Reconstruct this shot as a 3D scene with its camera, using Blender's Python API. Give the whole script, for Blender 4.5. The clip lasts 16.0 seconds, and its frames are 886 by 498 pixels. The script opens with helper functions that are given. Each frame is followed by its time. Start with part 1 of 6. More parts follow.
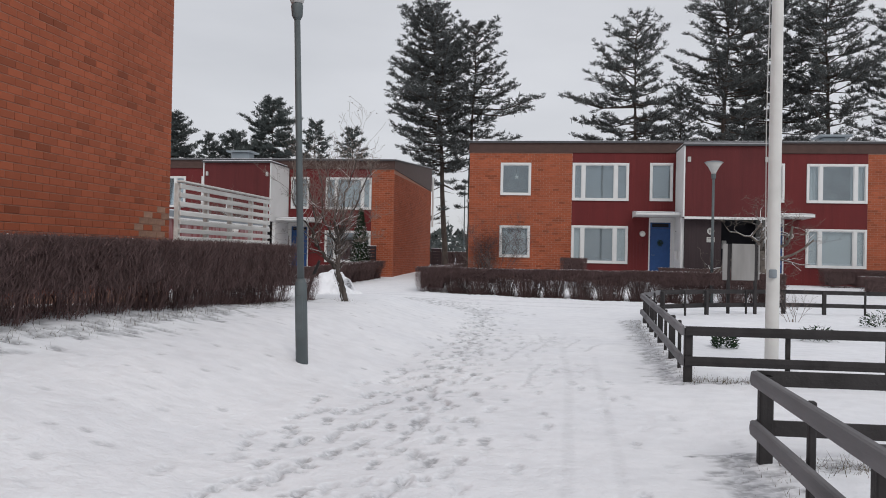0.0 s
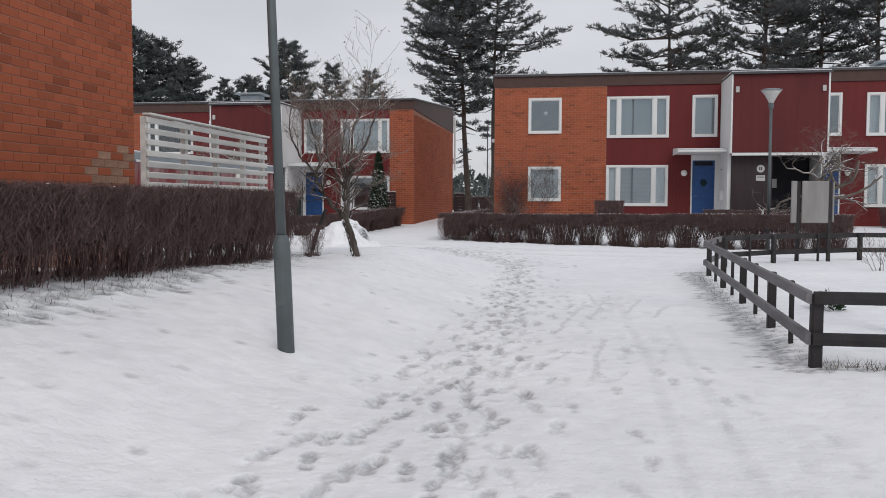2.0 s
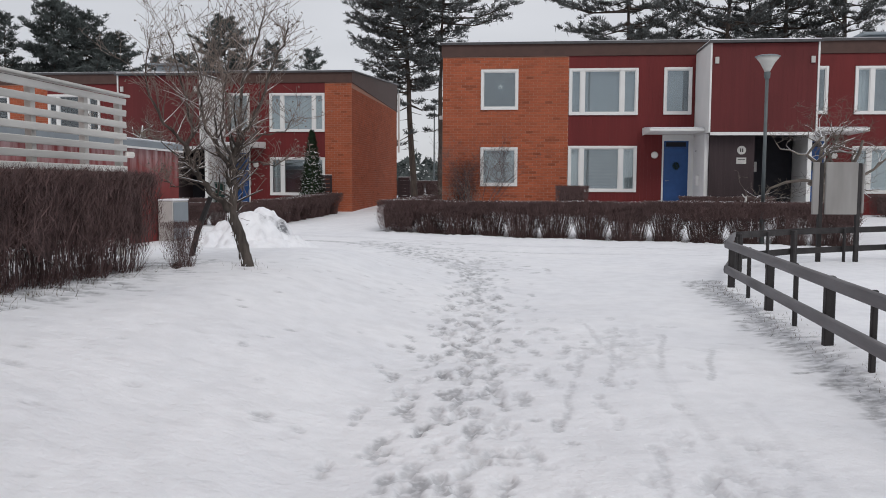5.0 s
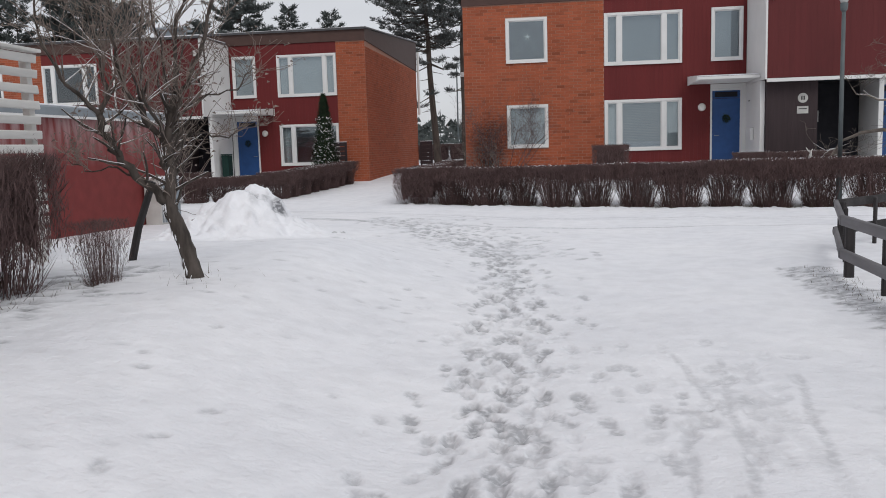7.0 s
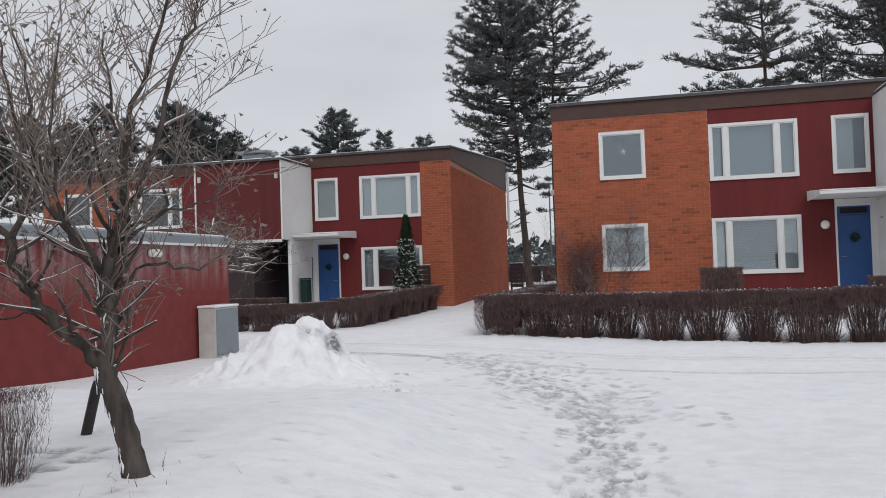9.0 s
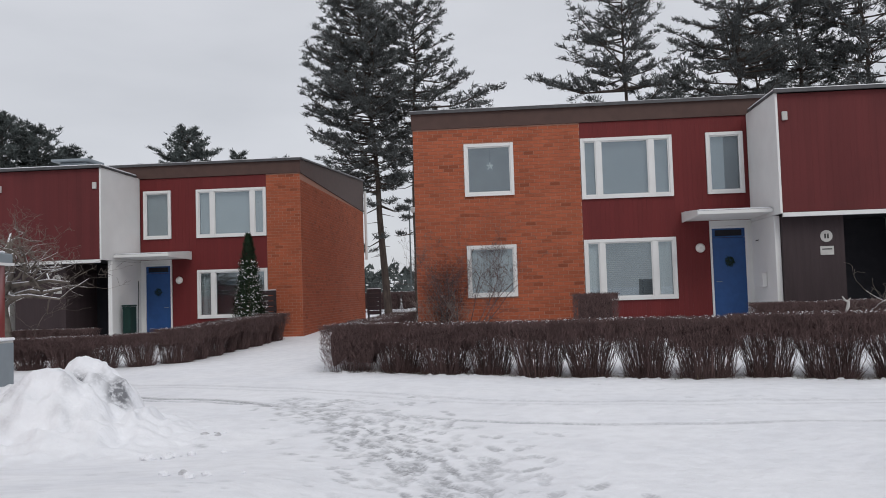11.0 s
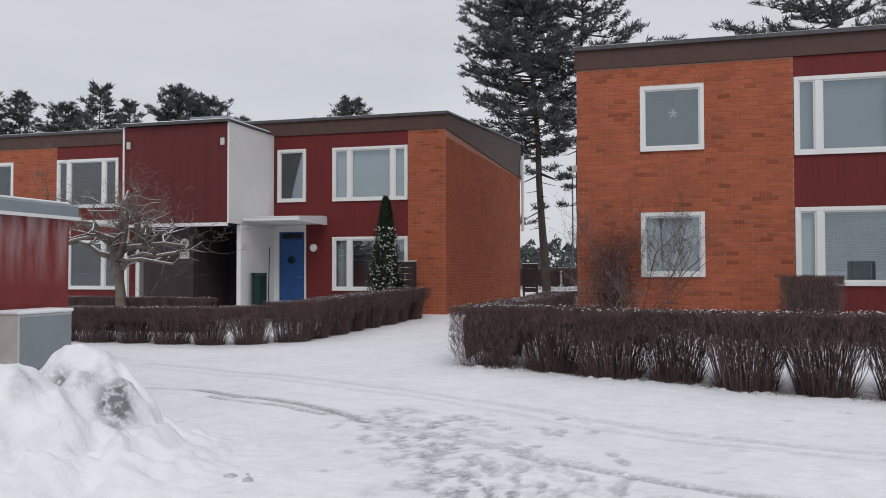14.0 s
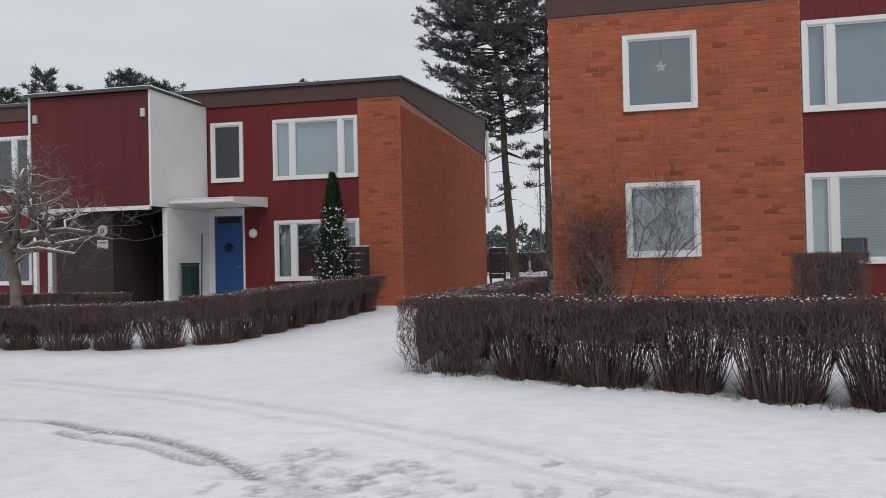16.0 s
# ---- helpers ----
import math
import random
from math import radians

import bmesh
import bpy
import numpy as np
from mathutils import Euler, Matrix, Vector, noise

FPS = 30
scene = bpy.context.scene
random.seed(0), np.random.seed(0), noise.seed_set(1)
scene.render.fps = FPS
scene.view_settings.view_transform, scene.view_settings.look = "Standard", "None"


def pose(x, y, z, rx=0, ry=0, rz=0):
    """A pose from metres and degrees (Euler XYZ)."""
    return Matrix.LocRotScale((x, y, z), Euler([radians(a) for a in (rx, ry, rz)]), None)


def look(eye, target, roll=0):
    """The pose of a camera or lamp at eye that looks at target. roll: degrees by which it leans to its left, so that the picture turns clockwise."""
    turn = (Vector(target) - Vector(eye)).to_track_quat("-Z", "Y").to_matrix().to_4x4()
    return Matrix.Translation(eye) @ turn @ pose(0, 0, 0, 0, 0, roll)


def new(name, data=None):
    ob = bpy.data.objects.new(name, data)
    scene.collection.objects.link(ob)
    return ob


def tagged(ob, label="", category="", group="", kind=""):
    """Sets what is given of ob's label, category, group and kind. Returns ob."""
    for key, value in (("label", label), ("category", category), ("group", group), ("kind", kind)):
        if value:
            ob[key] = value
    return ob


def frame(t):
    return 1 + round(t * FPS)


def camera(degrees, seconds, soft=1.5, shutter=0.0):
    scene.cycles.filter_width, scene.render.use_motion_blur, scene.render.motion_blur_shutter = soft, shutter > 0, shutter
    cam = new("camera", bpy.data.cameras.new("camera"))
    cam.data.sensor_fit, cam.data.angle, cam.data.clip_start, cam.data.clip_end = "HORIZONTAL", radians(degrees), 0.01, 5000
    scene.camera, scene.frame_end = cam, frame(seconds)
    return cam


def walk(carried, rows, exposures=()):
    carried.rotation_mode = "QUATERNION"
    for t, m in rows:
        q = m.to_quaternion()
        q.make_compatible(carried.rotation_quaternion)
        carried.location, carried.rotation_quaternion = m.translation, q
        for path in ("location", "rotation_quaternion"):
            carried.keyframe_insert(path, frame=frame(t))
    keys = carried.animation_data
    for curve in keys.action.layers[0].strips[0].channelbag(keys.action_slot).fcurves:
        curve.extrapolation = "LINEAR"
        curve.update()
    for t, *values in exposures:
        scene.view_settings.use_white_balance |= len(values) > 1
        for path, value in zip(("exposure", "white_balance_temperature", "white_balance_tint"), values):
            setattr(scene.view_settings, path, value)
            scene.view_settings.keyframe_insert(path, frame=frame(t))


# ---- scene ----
cam = camera(55.8, 16.0, 0.95)
PATH = [
    (0, (4.0, -35.575, 0.882), (3.717, -33.595, 0.895), 1.2),
    (0.5, (3.873, -34.935, 0.87), (3.582, -32.958, 0.787), 0.2),
    (1, (3.78, -34.394, 0.867), (3.468, -32.42, 0.794), 0.6),
    (1.5, (3.647, -33.754, 0.892), (3.335, -31.781, 0.816), 2.4),
    (2, (3.555, -33.16, 0.87), (3.222, -31.191, 0.752), 0.2),
    (2.5, (3.43, -32.454, 0.879), (3.12, -30.484, 0.726), 0.8),
    (3, (3.374, -31.806, 0.863), (3.143, -29.824, 0.722), 1.1),
    (3.5, (3.304, -31.117, 0.889), (3.092, -29.132, 0.772), -3.1),
    (4, (3.265, -30.511, 0.867), (3.137, -28.518, 0.749), -2.1),
    (4.2, (3.222, -30.32, 0.865), (3.063, -28.331, 0.724), -0.6),
    (6.3, (2.911, -27.509, 0.963), (2.671, -25.531, 0.796), 0.4),
    (6.5, (2.887, -27.304, 0.975), (2.644, -25.327, 0.791), 0.5),
    (7, (2.889, -26.732, 0.949), (2.615, -24.765, 0.706), -1.7),
    (7.5, (2.921, -26.242, 0.994), (2.429, -24.312, 0.807), -1.6),
    (8, (2.893, -25.498, 0.975), (2.415, -23.557, 0.916), -2.9),
    (8.2, (2.912, -25.334, 1.026), (2.397, -23.402, 0.995), -2.9),
    (10.3, (2.455, -22.688, 0.991), (2.035, -20.736, 1.107), -0.5),
    (10.5, (2.489, -22.451, 0.979), (2.099, -20.493, 1.089), -1.1),
    (11, (2.432, -21.743, 0.982), (2.274, -19.752, 1.086), -1.8),
    (11.5, (2.448, -21.152, 0.961), (2.245, -19.163, 0.983), -1.7),
    (12, (2.384, -20.482, 0.951), (2.217, -18.489, 0.958), -2.2),
    (12.5, (2.369, -19.934, 0.967), (2.101, -17.954, 1.037), 0.4),
    (13, (2.263, -19.235, 0.953), (2.0, -17.253, 1.012), 0.6),
    (13.5, (2.24, -18.785, 0.959), (1.686, -16.865, 1.048), 1.2),
    (14, (2.071, -18.078, 0.95), (1.531, -16.153, 1.003), -0.1),
    (14.5, (1.965, -17.391, 0.924), (1.51, -15.443, 0.911), -1.8),
    (15, (1.816, -16.654, 0.852), (1.42, -14.693, 0.883), -2.8),
    (15.5, (1.738, -16.108, 0.905), (1.336, -14.15, 0.978), -2.0),
    (16, (1.599, -15.456, 0.883), (1.136, -13.51, 0.906), -1.2),
]
walk(cam, [(t, look(e, g, r)) for t, e, g, r in PATH], [(0, 0.04, 6500, 10), (8.2, 0.04, 6500, 10), (10.5, 0.04, 6430, 10), (13, 0.04, 6430, 10), (16, 0.04, 6450, 10)])

# ---------- light: overcast winter day ----------
world = bpy.data.worlds.new("world")
scene.world = world
world.use_nodes = True
wn, wl = world.node_tree.nodes, world.node_tree.links
sky = wn.new("ShaderNodeTexSky")
sky.sky_type, sky.sun_disc = "NISHITA", False
sky.sun_elevation, sky.sun_rotation = radians(44), radians(157)
clouds = wn.new("ShaderNodeTexNoise")
clouds.inputs["Scale"].default_value, clouds.inputs["Detail"].default_value = 2.2, 5
tc = wn.new("ShaderNodeTexCoord")
squash = wn.new("ShaderNodeMapping")
squash.inputs["Scale"].default_value = (1, 1, 3.5)
wl.new(tc.outputs["Generated"], squash.inputs["Vector"])
wl.new(squash.outputs["Vector"], clouds.inputs["Vector"])
cloud_ramp = wn.new("ShaderNodeValToRGB")
cloud_ramp.color_ramp.elements[0].position, cloud_ramp.color_ramp.elements[1].position = 0.25, 0.75
cloud_ramp.color_ramp.elements[0].color = (5.5, 5.62, 5.95, 1)
cloud_ramp.color_ramp.elements[1].color = (7.1, 7.2, 7.55, 1)
wl.new(clouds.outputs["Fac"], cloud_ramp.inputs["Fac"])
veil = wn.new("ShaderNodeMix")
veil.data_type = "RGBA"
veil.inputs[0].default_value = 0.93
wl.new(sky.outputs[0], veil.inputs[6])
wl.new(cloud_ramp.outputs[0], veil.inputs[7])
wl.new(veil.outputs[2], wn["Background"].inputs[0])
wn["Background"].inputs[1].default_value = 0.1

sun_data = bpy.data.lights.new("sun", "SUN")
sun_data.energy, sun_data.angle, sun_data.color = 0.9, radians(30), (1, 0.97, 0.93)
sun = new("sun", sun_data)
sun.matrix_world = look((11, -26, 27), (0, 0, 0))


# ---------- materials ----------
def mat(name, col, rough=0.8, dark=0.75, scale=6.0, bump=0.2, bscale=60.0, metal=0.0, per_object=0.0, per_island=0.0, spec=0.3, stretch=(1, 1, 1), stain=0.0, odd=0.0):
    m = bpy.data.materials.new(name)
    m.use_nodes = True
    n, l = m.node_tree.nodes, m.node_tree.links
    b = n["Principled BSDF"]
    b.inputs["Roughness"].default_value, b.inputs["Metallic"].default_value = rough, metal
    b.inputs["Specular IOR Level"].default_value = spec
    co = n.new("ShaderNodeTexCoord")
    mp = n.new("ShaderNodeMapping")
    mp.inputs["Scale"].default_value = stretch
    l.new(co.outputs["Object"], mp.inputs["Vector"])
    big = n.new("ShaderNodeTexNoise")
    big.inputs["Scale"].default_value, big.inputs["Detail"].default_value = scale, 6
    l.new(mp.outputs[0], big.inputs["Vector"])
    ramp = n.new("ShaderNodeValToRGB")
    ramp.color_ramp.elements[0].position, ramp.color_ramp.elements[1].position = 0.3, 0.7
    ramp.color_ramp.elements[0].color = (*[c * dark for c in col], 1)
    ramp.color_ramp.elements[1].color = (*col, 1)
    l.new(big.outputs["Fac"], ramp.inputs["Fac"])
    out = ramp.outputs[0]
    if per_object or per_island:
        info = n.new("ShaderNodeObjectInfo" if per_object else "ShaderNodeNewGeometry")
        rnd = info.outputs["Random" if per_object else "Random Per Island"]
        hue = n.new("ShaderNodeHueSaturation")
        rng = n.new("ShaderNodeMapRange")
        amount = per_object or per_island
        rng.inputs["To Min"].default_value, rng.inputs["To Max"].default_value = 1 - amount, 1 + amount * 0.6
        l.new(rnd, rng.inputs["Value"])
        l.new(rng.outputs[0], hue.inputs["Value"])
        l.new(out, hue.inputs["Color"])
        out = hue.outputs[0]
        if odd:
            # a share of harder-burnt, darker pieces
            white = n.new("ShaderNodeTexWhiteNoise")
            white.noise_dimensions = "1D"
            l.new(rnd, white.inputs["W"])
            pick = n.new("ShaderNodeMapRange")
            pick.inputs["From Min"].default_value, pick.inputs["From Max"].default_value = 1 - odd, 1.0
            pick.inputs["To Max"].default_value = 0.7
            l.new(white.outputs["Value"], pick.inputs["Value"])
            burnt = n.new("ShaderNodeMix")
            burnt.data_type = "RGBA"
            l.new(pick.outputs[0], burnt.inputs[0])
            l.new(out, burnt.inputs[6])
            burnt.inputs[7].default_value = (*[c * 0.42 for c in col], 1)
            out = burnt.outputs[2]
    if stain:
        st = n.new("ShaderNodeTexNoise")
        st.inputs["Scale"].default_value, st.inputs["Detail"].default_value = 0.9, 8
        l.new(co.outputs["Object"], st.inputs["Vector"])
        sr = n.new("ShaderNodeMapRange")
        sr.inputs["From Min"].default_value, sr.inputs["From Max"].default_value = 0.52, 0.75
        sr.inputs["To Max"].default_value = stain
        l.new(st.outputs["Fac"], sr.inputs["Value"])
        mx = n.new("ShaderNodeMix")
        mx.data_type = "RGBA"
        l.new(sr.outputs[0], mx.inputs[0])
        l.new(out, mx.inputs[6])
        mx.inputs[7].default_value = (*[c * 0.45 for c in col], 1)
        out = mx.outputs[2]
    l.new(out, b.inputs["Base Color"])
    if bump:
        fine = n.new("ShaderNodeTexNoise")
        fine.inputs["Scale"].default_value, fine.inputs["Detail"].default_value = bscale, 4
        l.new(mp.outputs[0], fine.inputs["Vector"])
        bp = n.new("ShaderNodeBump")
        bp.inputs["Strength"].default_value, bp.inputs["Distance"].default_value = bump, 0.01
        l.new(fine.outputs["Fac"], bp.inputs["Height"])
        l.new(bp.outputs[0], b.inputs["Normal"])
    return m


def snow_material():
    m = bpy.data.materials.new("snow")
    m.use_nodes = True
    n, l = m.node_tree.nodes, m.node_tree.links
    b = n["Principled BSDF"]
    b.inputs["Roughness"].default_value, b.inputs["Specular IOR Level"].default_value = 0.7, 0.2
    co = n.new("ShaderNodeTexCoord")
    big = n.new("ShaderNodeTexNoise")
    big.inputs["Scale"].default_value, big.inputs["Detail"].default_value = 0.9, 9
    l.new(co.outputs["Object"], big.inputs["Vector"])
    ramp = n.new("ShaderNodeValToRGB")
    ramp.color_ramp.elements[0].position, ramp.color_ramp.elements[1].position = 0.3, 0.65
    ramp.color_ramp.elements[0].color = (0.815, 0.825, 0.86, 1)
    ramp.color_ramp.elements[1].color = (0.882, 0.889, 0.916, 1)
    l.new(big.outputs["Fac"], ramp.inputs["Fac"])
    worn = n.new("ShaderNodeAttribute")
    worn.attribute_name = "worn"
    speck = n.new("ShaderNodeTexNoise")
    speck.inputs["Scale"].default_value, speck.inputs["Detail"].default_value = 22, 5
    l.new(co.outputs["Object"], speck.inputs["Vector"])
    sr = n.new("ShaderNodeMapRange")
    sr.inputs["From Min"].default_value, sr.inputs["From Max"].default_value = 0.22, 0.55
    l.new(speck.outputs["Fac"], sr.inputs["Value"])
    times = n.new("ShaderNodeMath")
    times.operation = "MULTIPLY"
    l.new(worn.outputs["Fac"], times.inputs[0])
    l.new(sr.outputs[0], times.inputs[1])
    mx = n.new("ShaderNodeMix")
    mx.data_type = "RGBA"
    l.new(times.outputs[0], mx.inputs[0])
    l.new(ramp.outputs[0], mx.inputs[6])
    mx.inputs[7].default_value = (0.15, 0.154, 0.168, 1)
    grain = n.new("ShaderNodeTexNoise")
    grain.inputs["Scale"].default_value, grain.inputs["Detail"].default_value = 5, 8
    l.new(co.outputs["Object"], grain.inputs["Vector"])
    gr = n.new("ShaderNodeMapRange")
    gr.inputs["From Min"].default_value, gr.inputs["From Max"].default_value = 0.35, 0.6
    gr.inputs["To Min"].default_value, gr.inputs["To Max"].default_value = 0.945, 1.01
    l.new(grain.outputs["Fac"], gr.inputs["Value"])
    tone = n.new("ShaderNodeHueSaturation")
    l.new(gr.outputs[0], tone.inputs["Value"])
    l.new(mx.outputs[2], tone.inputs["Color"])
    l.new(tone.outputs[0], b.inputs["Base Color"])
    fine = n.new("ShaderNodeTexNoise")
    fine.inputs["Scale"].default_value, fine.inputs["Detail"].default_value = 35, 6
    l.new(co.outputs["Object"], fine.inputs["Vector"])
    bp = n.new("ShaderNodeBump")
    bp.inputs["Strength"].default_value, bp.inputs["Distance"].default_value = 0.5, 0.014
    l.new(fine.outputs["Fac"], bp.inputs["Height"])
    lumps = n.new("ShaderNodeTexNoise")
    lumps.inputs["Scale"].default_value, lumps.inputs["Detail"].default_value = 7, 3
    l.new(co.outputs["Object"], lumps.inputs["Vector"])
    bp2 = n.new("ShaderNodeBump")
    bp2.inputs["Strength"].default_value, bp2.inputs["Distance"].default_value = 0.5, 0.05
    l.new(lumps.outputs["Fac"], bp2.inputs["Height"])
    l.new(bp.outputs[0], bp2.inputs["Normal"])
    l.new(bp2.outputs[0], b.inputs["Normal"])
    return m


def glass_material():
    m = bpy.data.materials.new("window_glass")
    m.use_nodes = True
    n, l = m.node_tree.nodes, m.node_tree.links
    n.remove(n["Principled BSDF"])
    tr, gl, fr, mx = (n.new(k) for k in ("ShaderNodeBsdfTransparent", "ShaderNodeBsdfGlossy", "ShaderNodeFresnel", "ShaderNodeMixShader"))
    tr.inputs[0].default_value = (0.85, 0.90, 0.92, 1)
    gl.inputs[0].default_value = (0.86, 0.93, 0.98, 1)
    gl.inputs["Roughness"].default_value = 0.01
    fr.inputs["IOR"].default_value = 2.25
    l.new(fr.outputs[0], mx.inputs[0])
    l.new(tr.outputs[0], mx.inputs[1])
    l.new(gl.outputs[0], mx.inputs[2])
    l.new(mx.outputs[0], n["Material Output"].inputs[0])
    return m


M = dict(
    snow=snow_material(),
    glass=glass_material(),
    brick=mat("brick", (0.400, 0.108, 0.052), 0.9, 0.80, 1.2, 0.5, 70, per_object=0.14, stain=0.34, odd=0.13),
    brick_field=mat("brick_joined", (0.400, 0.108, 0.052), 0.9, 0.80, 1.2, 0.5, 70, per_island=0.14, stain=0.34, odd=0.13),
    brick_pale=mat("lime_bloomed_brick", (0.46, 0.27, 0.19), 0.95, 0.6, 9, 0.5, 70, per_object=0.2),
    mortar=mat("mortar", (0.44, 0.25, 0.19), 0.95, 0.8, 12, 0.4, 90),
    red=mat("red_boards", (0.145, 0.0175, 0.018), 0.62, 0.85, 3, 0.25, 40, stretch=(1, 1, 0.08), per_island=0.05, stain=0.25),
    red_dark=mat("red_brown_boards", (0.122, 0.0215, 0.0225), 0.68, 0.8, 3, 0.25, 40, stretch=(1, 1, 0.08), per_island=0.05, stain=0.3),
    shed_red=mat("shed_red_paint", (0.215, 0.040, 0.038), 0.7, 0.8, 4, 0.3, 30, stain=0.3),
    white=mat("white_paint", (0.74, 0.74, 0.73), 0.5, 0.94, 2, 0.06, 50),
    white_board=mat("weathered_white", (0.74, 0.73, 0.70), 0.75, 0.72, 8, 0.3, 40, per_object=0.12, stretch=(1, 0.1, 1)),
    fascia=mat("brown_fascia", (0.085, 0.048, 0.040), 0.6, 0.8, 4, 0.12, 40),
    roofing=mat("roof_edge_metal", (0.10, 0.10, 0.105), 0.45, 0.7, 6, 0.1, 40, metal=0.3),
    brown=mat("dark_brown_boards", (0.050, 0.034, 0.037), 0.7, 0.75, 5, 0.2, 40, stretch=(1, 1, 0.1)),
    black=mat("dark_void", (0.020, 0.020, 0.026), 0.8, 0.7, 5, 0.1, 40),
    blue=mat("blue_door_paint", (0.030, 0.088, 0.25), 0.42, 0.85, 6, 0.1, 60),
    curtain=mat("pale_curtain", (0.62, 0.64, 0.64), 0.9, 0.75, 3, 0.3, 20, stretch=(6, 1, 0.3)),
    blind=mat("blind", (0.50, 0.51, 0.51), 0.7, 0.9, 3, 0.0, 20),
    shade=mat("grey_roller_shade", (0.27, 0.29, 0.31), 0.8, 0.92, 2, 0.0),
    room=mat("dim_room", (0.42, 0.42, 0.42), 0.9, 0.7, 2, 0.0),
    bark=mat("bark", (0.25, 0.205, 0.18), 0.95, 0.55, 12, 0.6, 40, stretch=(1, 1, 0.3), stain=0.25),
    trunk_bark=mat("trunk_bark", (0.115, 0.097, 0.086), 0.97, 0.3, 14, 1.0, 36, stretch=(1, 1, 0.25), stain=0.5),
    pine_bark=mat("pine_bark", (0.088, 0.068, 0.058), 0.95, 0.5, 6, 0.8, 20, stretch=(1, 1, 0.3)),
    apple_bark=mat("grey_bark", (0.22, 0.19, 0.165), 0.95, 0.45, 8, 0.8, 40),
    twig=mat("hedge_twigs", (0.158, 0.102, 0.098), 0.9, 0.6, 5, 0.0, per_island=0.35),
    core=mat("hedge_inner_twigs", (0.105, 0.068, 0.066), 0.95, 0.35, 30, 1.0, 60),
    needle=mat("pine_needles", (0.118, 0.128, 0.127), 0.8, 0.6, 0.6, 0.0, per_island=0.35),
    needle_far=mat("far_needles", (0.098, 0.114, 0.110), 0.85, 0.6, 0.3, 0.0, per_island=0.3),
    thuja=mat("thuja_leaves", (0.032, 0.062, 0.030), 0.8, 0.6, 5, 0.0, per_island=0.4),
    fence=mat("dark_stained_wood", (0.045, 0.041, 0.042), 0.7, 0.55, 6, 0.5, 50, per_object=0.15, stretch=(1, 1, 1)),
    fence_side_lit=mat("weathered_grey_wood", (0.22, 0.215, 0.225), 0.75, 0.6, 7, 0.5, 50, per_object=0.12, stretch=(0.15, 1, 1), stain=0.4),
    steel=mat("painted_lamp_steel", (0.115, 0.135, 0.14), 0.5, 0.8, 6, 0.15, 50),
    grey=mat("grey_sheet_metal", (0.25, 0.285, 0.31), 0.5, 0.85, 3, 0.1, 30),
    board_grey=mat("weathered_panel", (0.30, 0.29, 0.28), 0.7, 0.75, 5, 0.1, 30, stretch=(1, 1, 0.2)),
    dirty_white=mat("dirty_white_metal", (0.55, 0.54, 0.52), 0.6, 0.8, 4, 0.1, 30),
    pole=mat("flagpole_white", (0.70, 0.69, 0.66), 0.45, 0.85, 3, 0.1, 30),
    opal=mat("opal_lamp_glass", (0.78, 0.76, 0.72), 0.3, 0.95, 4, 0.0),
    frosted=mat("lamp_shade_plastic", (0.55, 0.55, 0.53), 0.35, 0.85, 4, 0.0),
    green=mat("green_plastic", (0.008, 0.034, 0.028), 0.5, 0.8, 5, 0.1, 30),
    ink=mat("ink", (0.05, 0.05, 0.05), 0.7, 0.9, 5, 0.0),
    soil_snow=mat("snow_with_soil", (0.66, 0.66, 0.68), 0.9, 0.6, 14, 0.6, 40),
    grass=mat("dry_grass", (0.16, 0.13, 0.085), 0.95, 0.55, 8, 0.0, per_island=0.4),
)


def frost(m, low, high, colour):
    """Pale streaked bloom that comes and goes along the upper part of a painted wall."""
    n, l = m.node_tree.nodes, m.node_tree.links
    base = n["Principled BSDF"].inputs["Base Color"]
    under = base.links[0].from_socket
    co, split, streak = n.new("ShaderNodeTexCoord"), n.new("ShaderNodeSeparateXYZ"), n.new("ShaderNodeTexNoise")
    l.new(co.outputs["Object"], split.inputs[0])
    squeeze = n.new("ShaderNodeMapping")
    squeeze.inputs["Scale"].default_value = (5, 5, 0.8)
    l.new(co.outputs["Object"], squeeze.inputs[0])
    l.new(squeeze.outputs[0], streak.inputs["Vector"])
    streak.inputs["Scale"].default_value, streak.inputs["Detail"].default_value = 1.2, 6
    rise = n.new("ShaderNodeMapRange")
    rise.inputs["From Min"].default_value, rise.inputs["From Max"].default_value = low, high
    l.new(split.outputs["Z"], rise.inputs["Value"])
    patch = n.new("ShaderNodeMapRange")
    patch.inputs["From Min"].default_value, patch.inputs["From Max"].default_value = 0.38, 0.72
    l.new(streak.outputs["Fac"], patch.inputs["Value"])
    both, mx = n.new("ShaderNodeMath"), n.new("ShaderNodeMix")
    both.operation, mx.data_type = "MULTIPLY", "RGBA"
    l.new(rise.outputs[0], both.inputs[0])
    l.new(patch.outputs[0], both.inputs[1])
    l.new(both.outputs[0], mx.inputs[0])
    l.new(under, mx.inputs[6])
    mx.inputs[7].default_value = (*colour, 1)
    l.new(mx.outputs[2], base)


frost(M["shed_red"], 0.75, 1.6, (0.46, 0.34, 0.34))


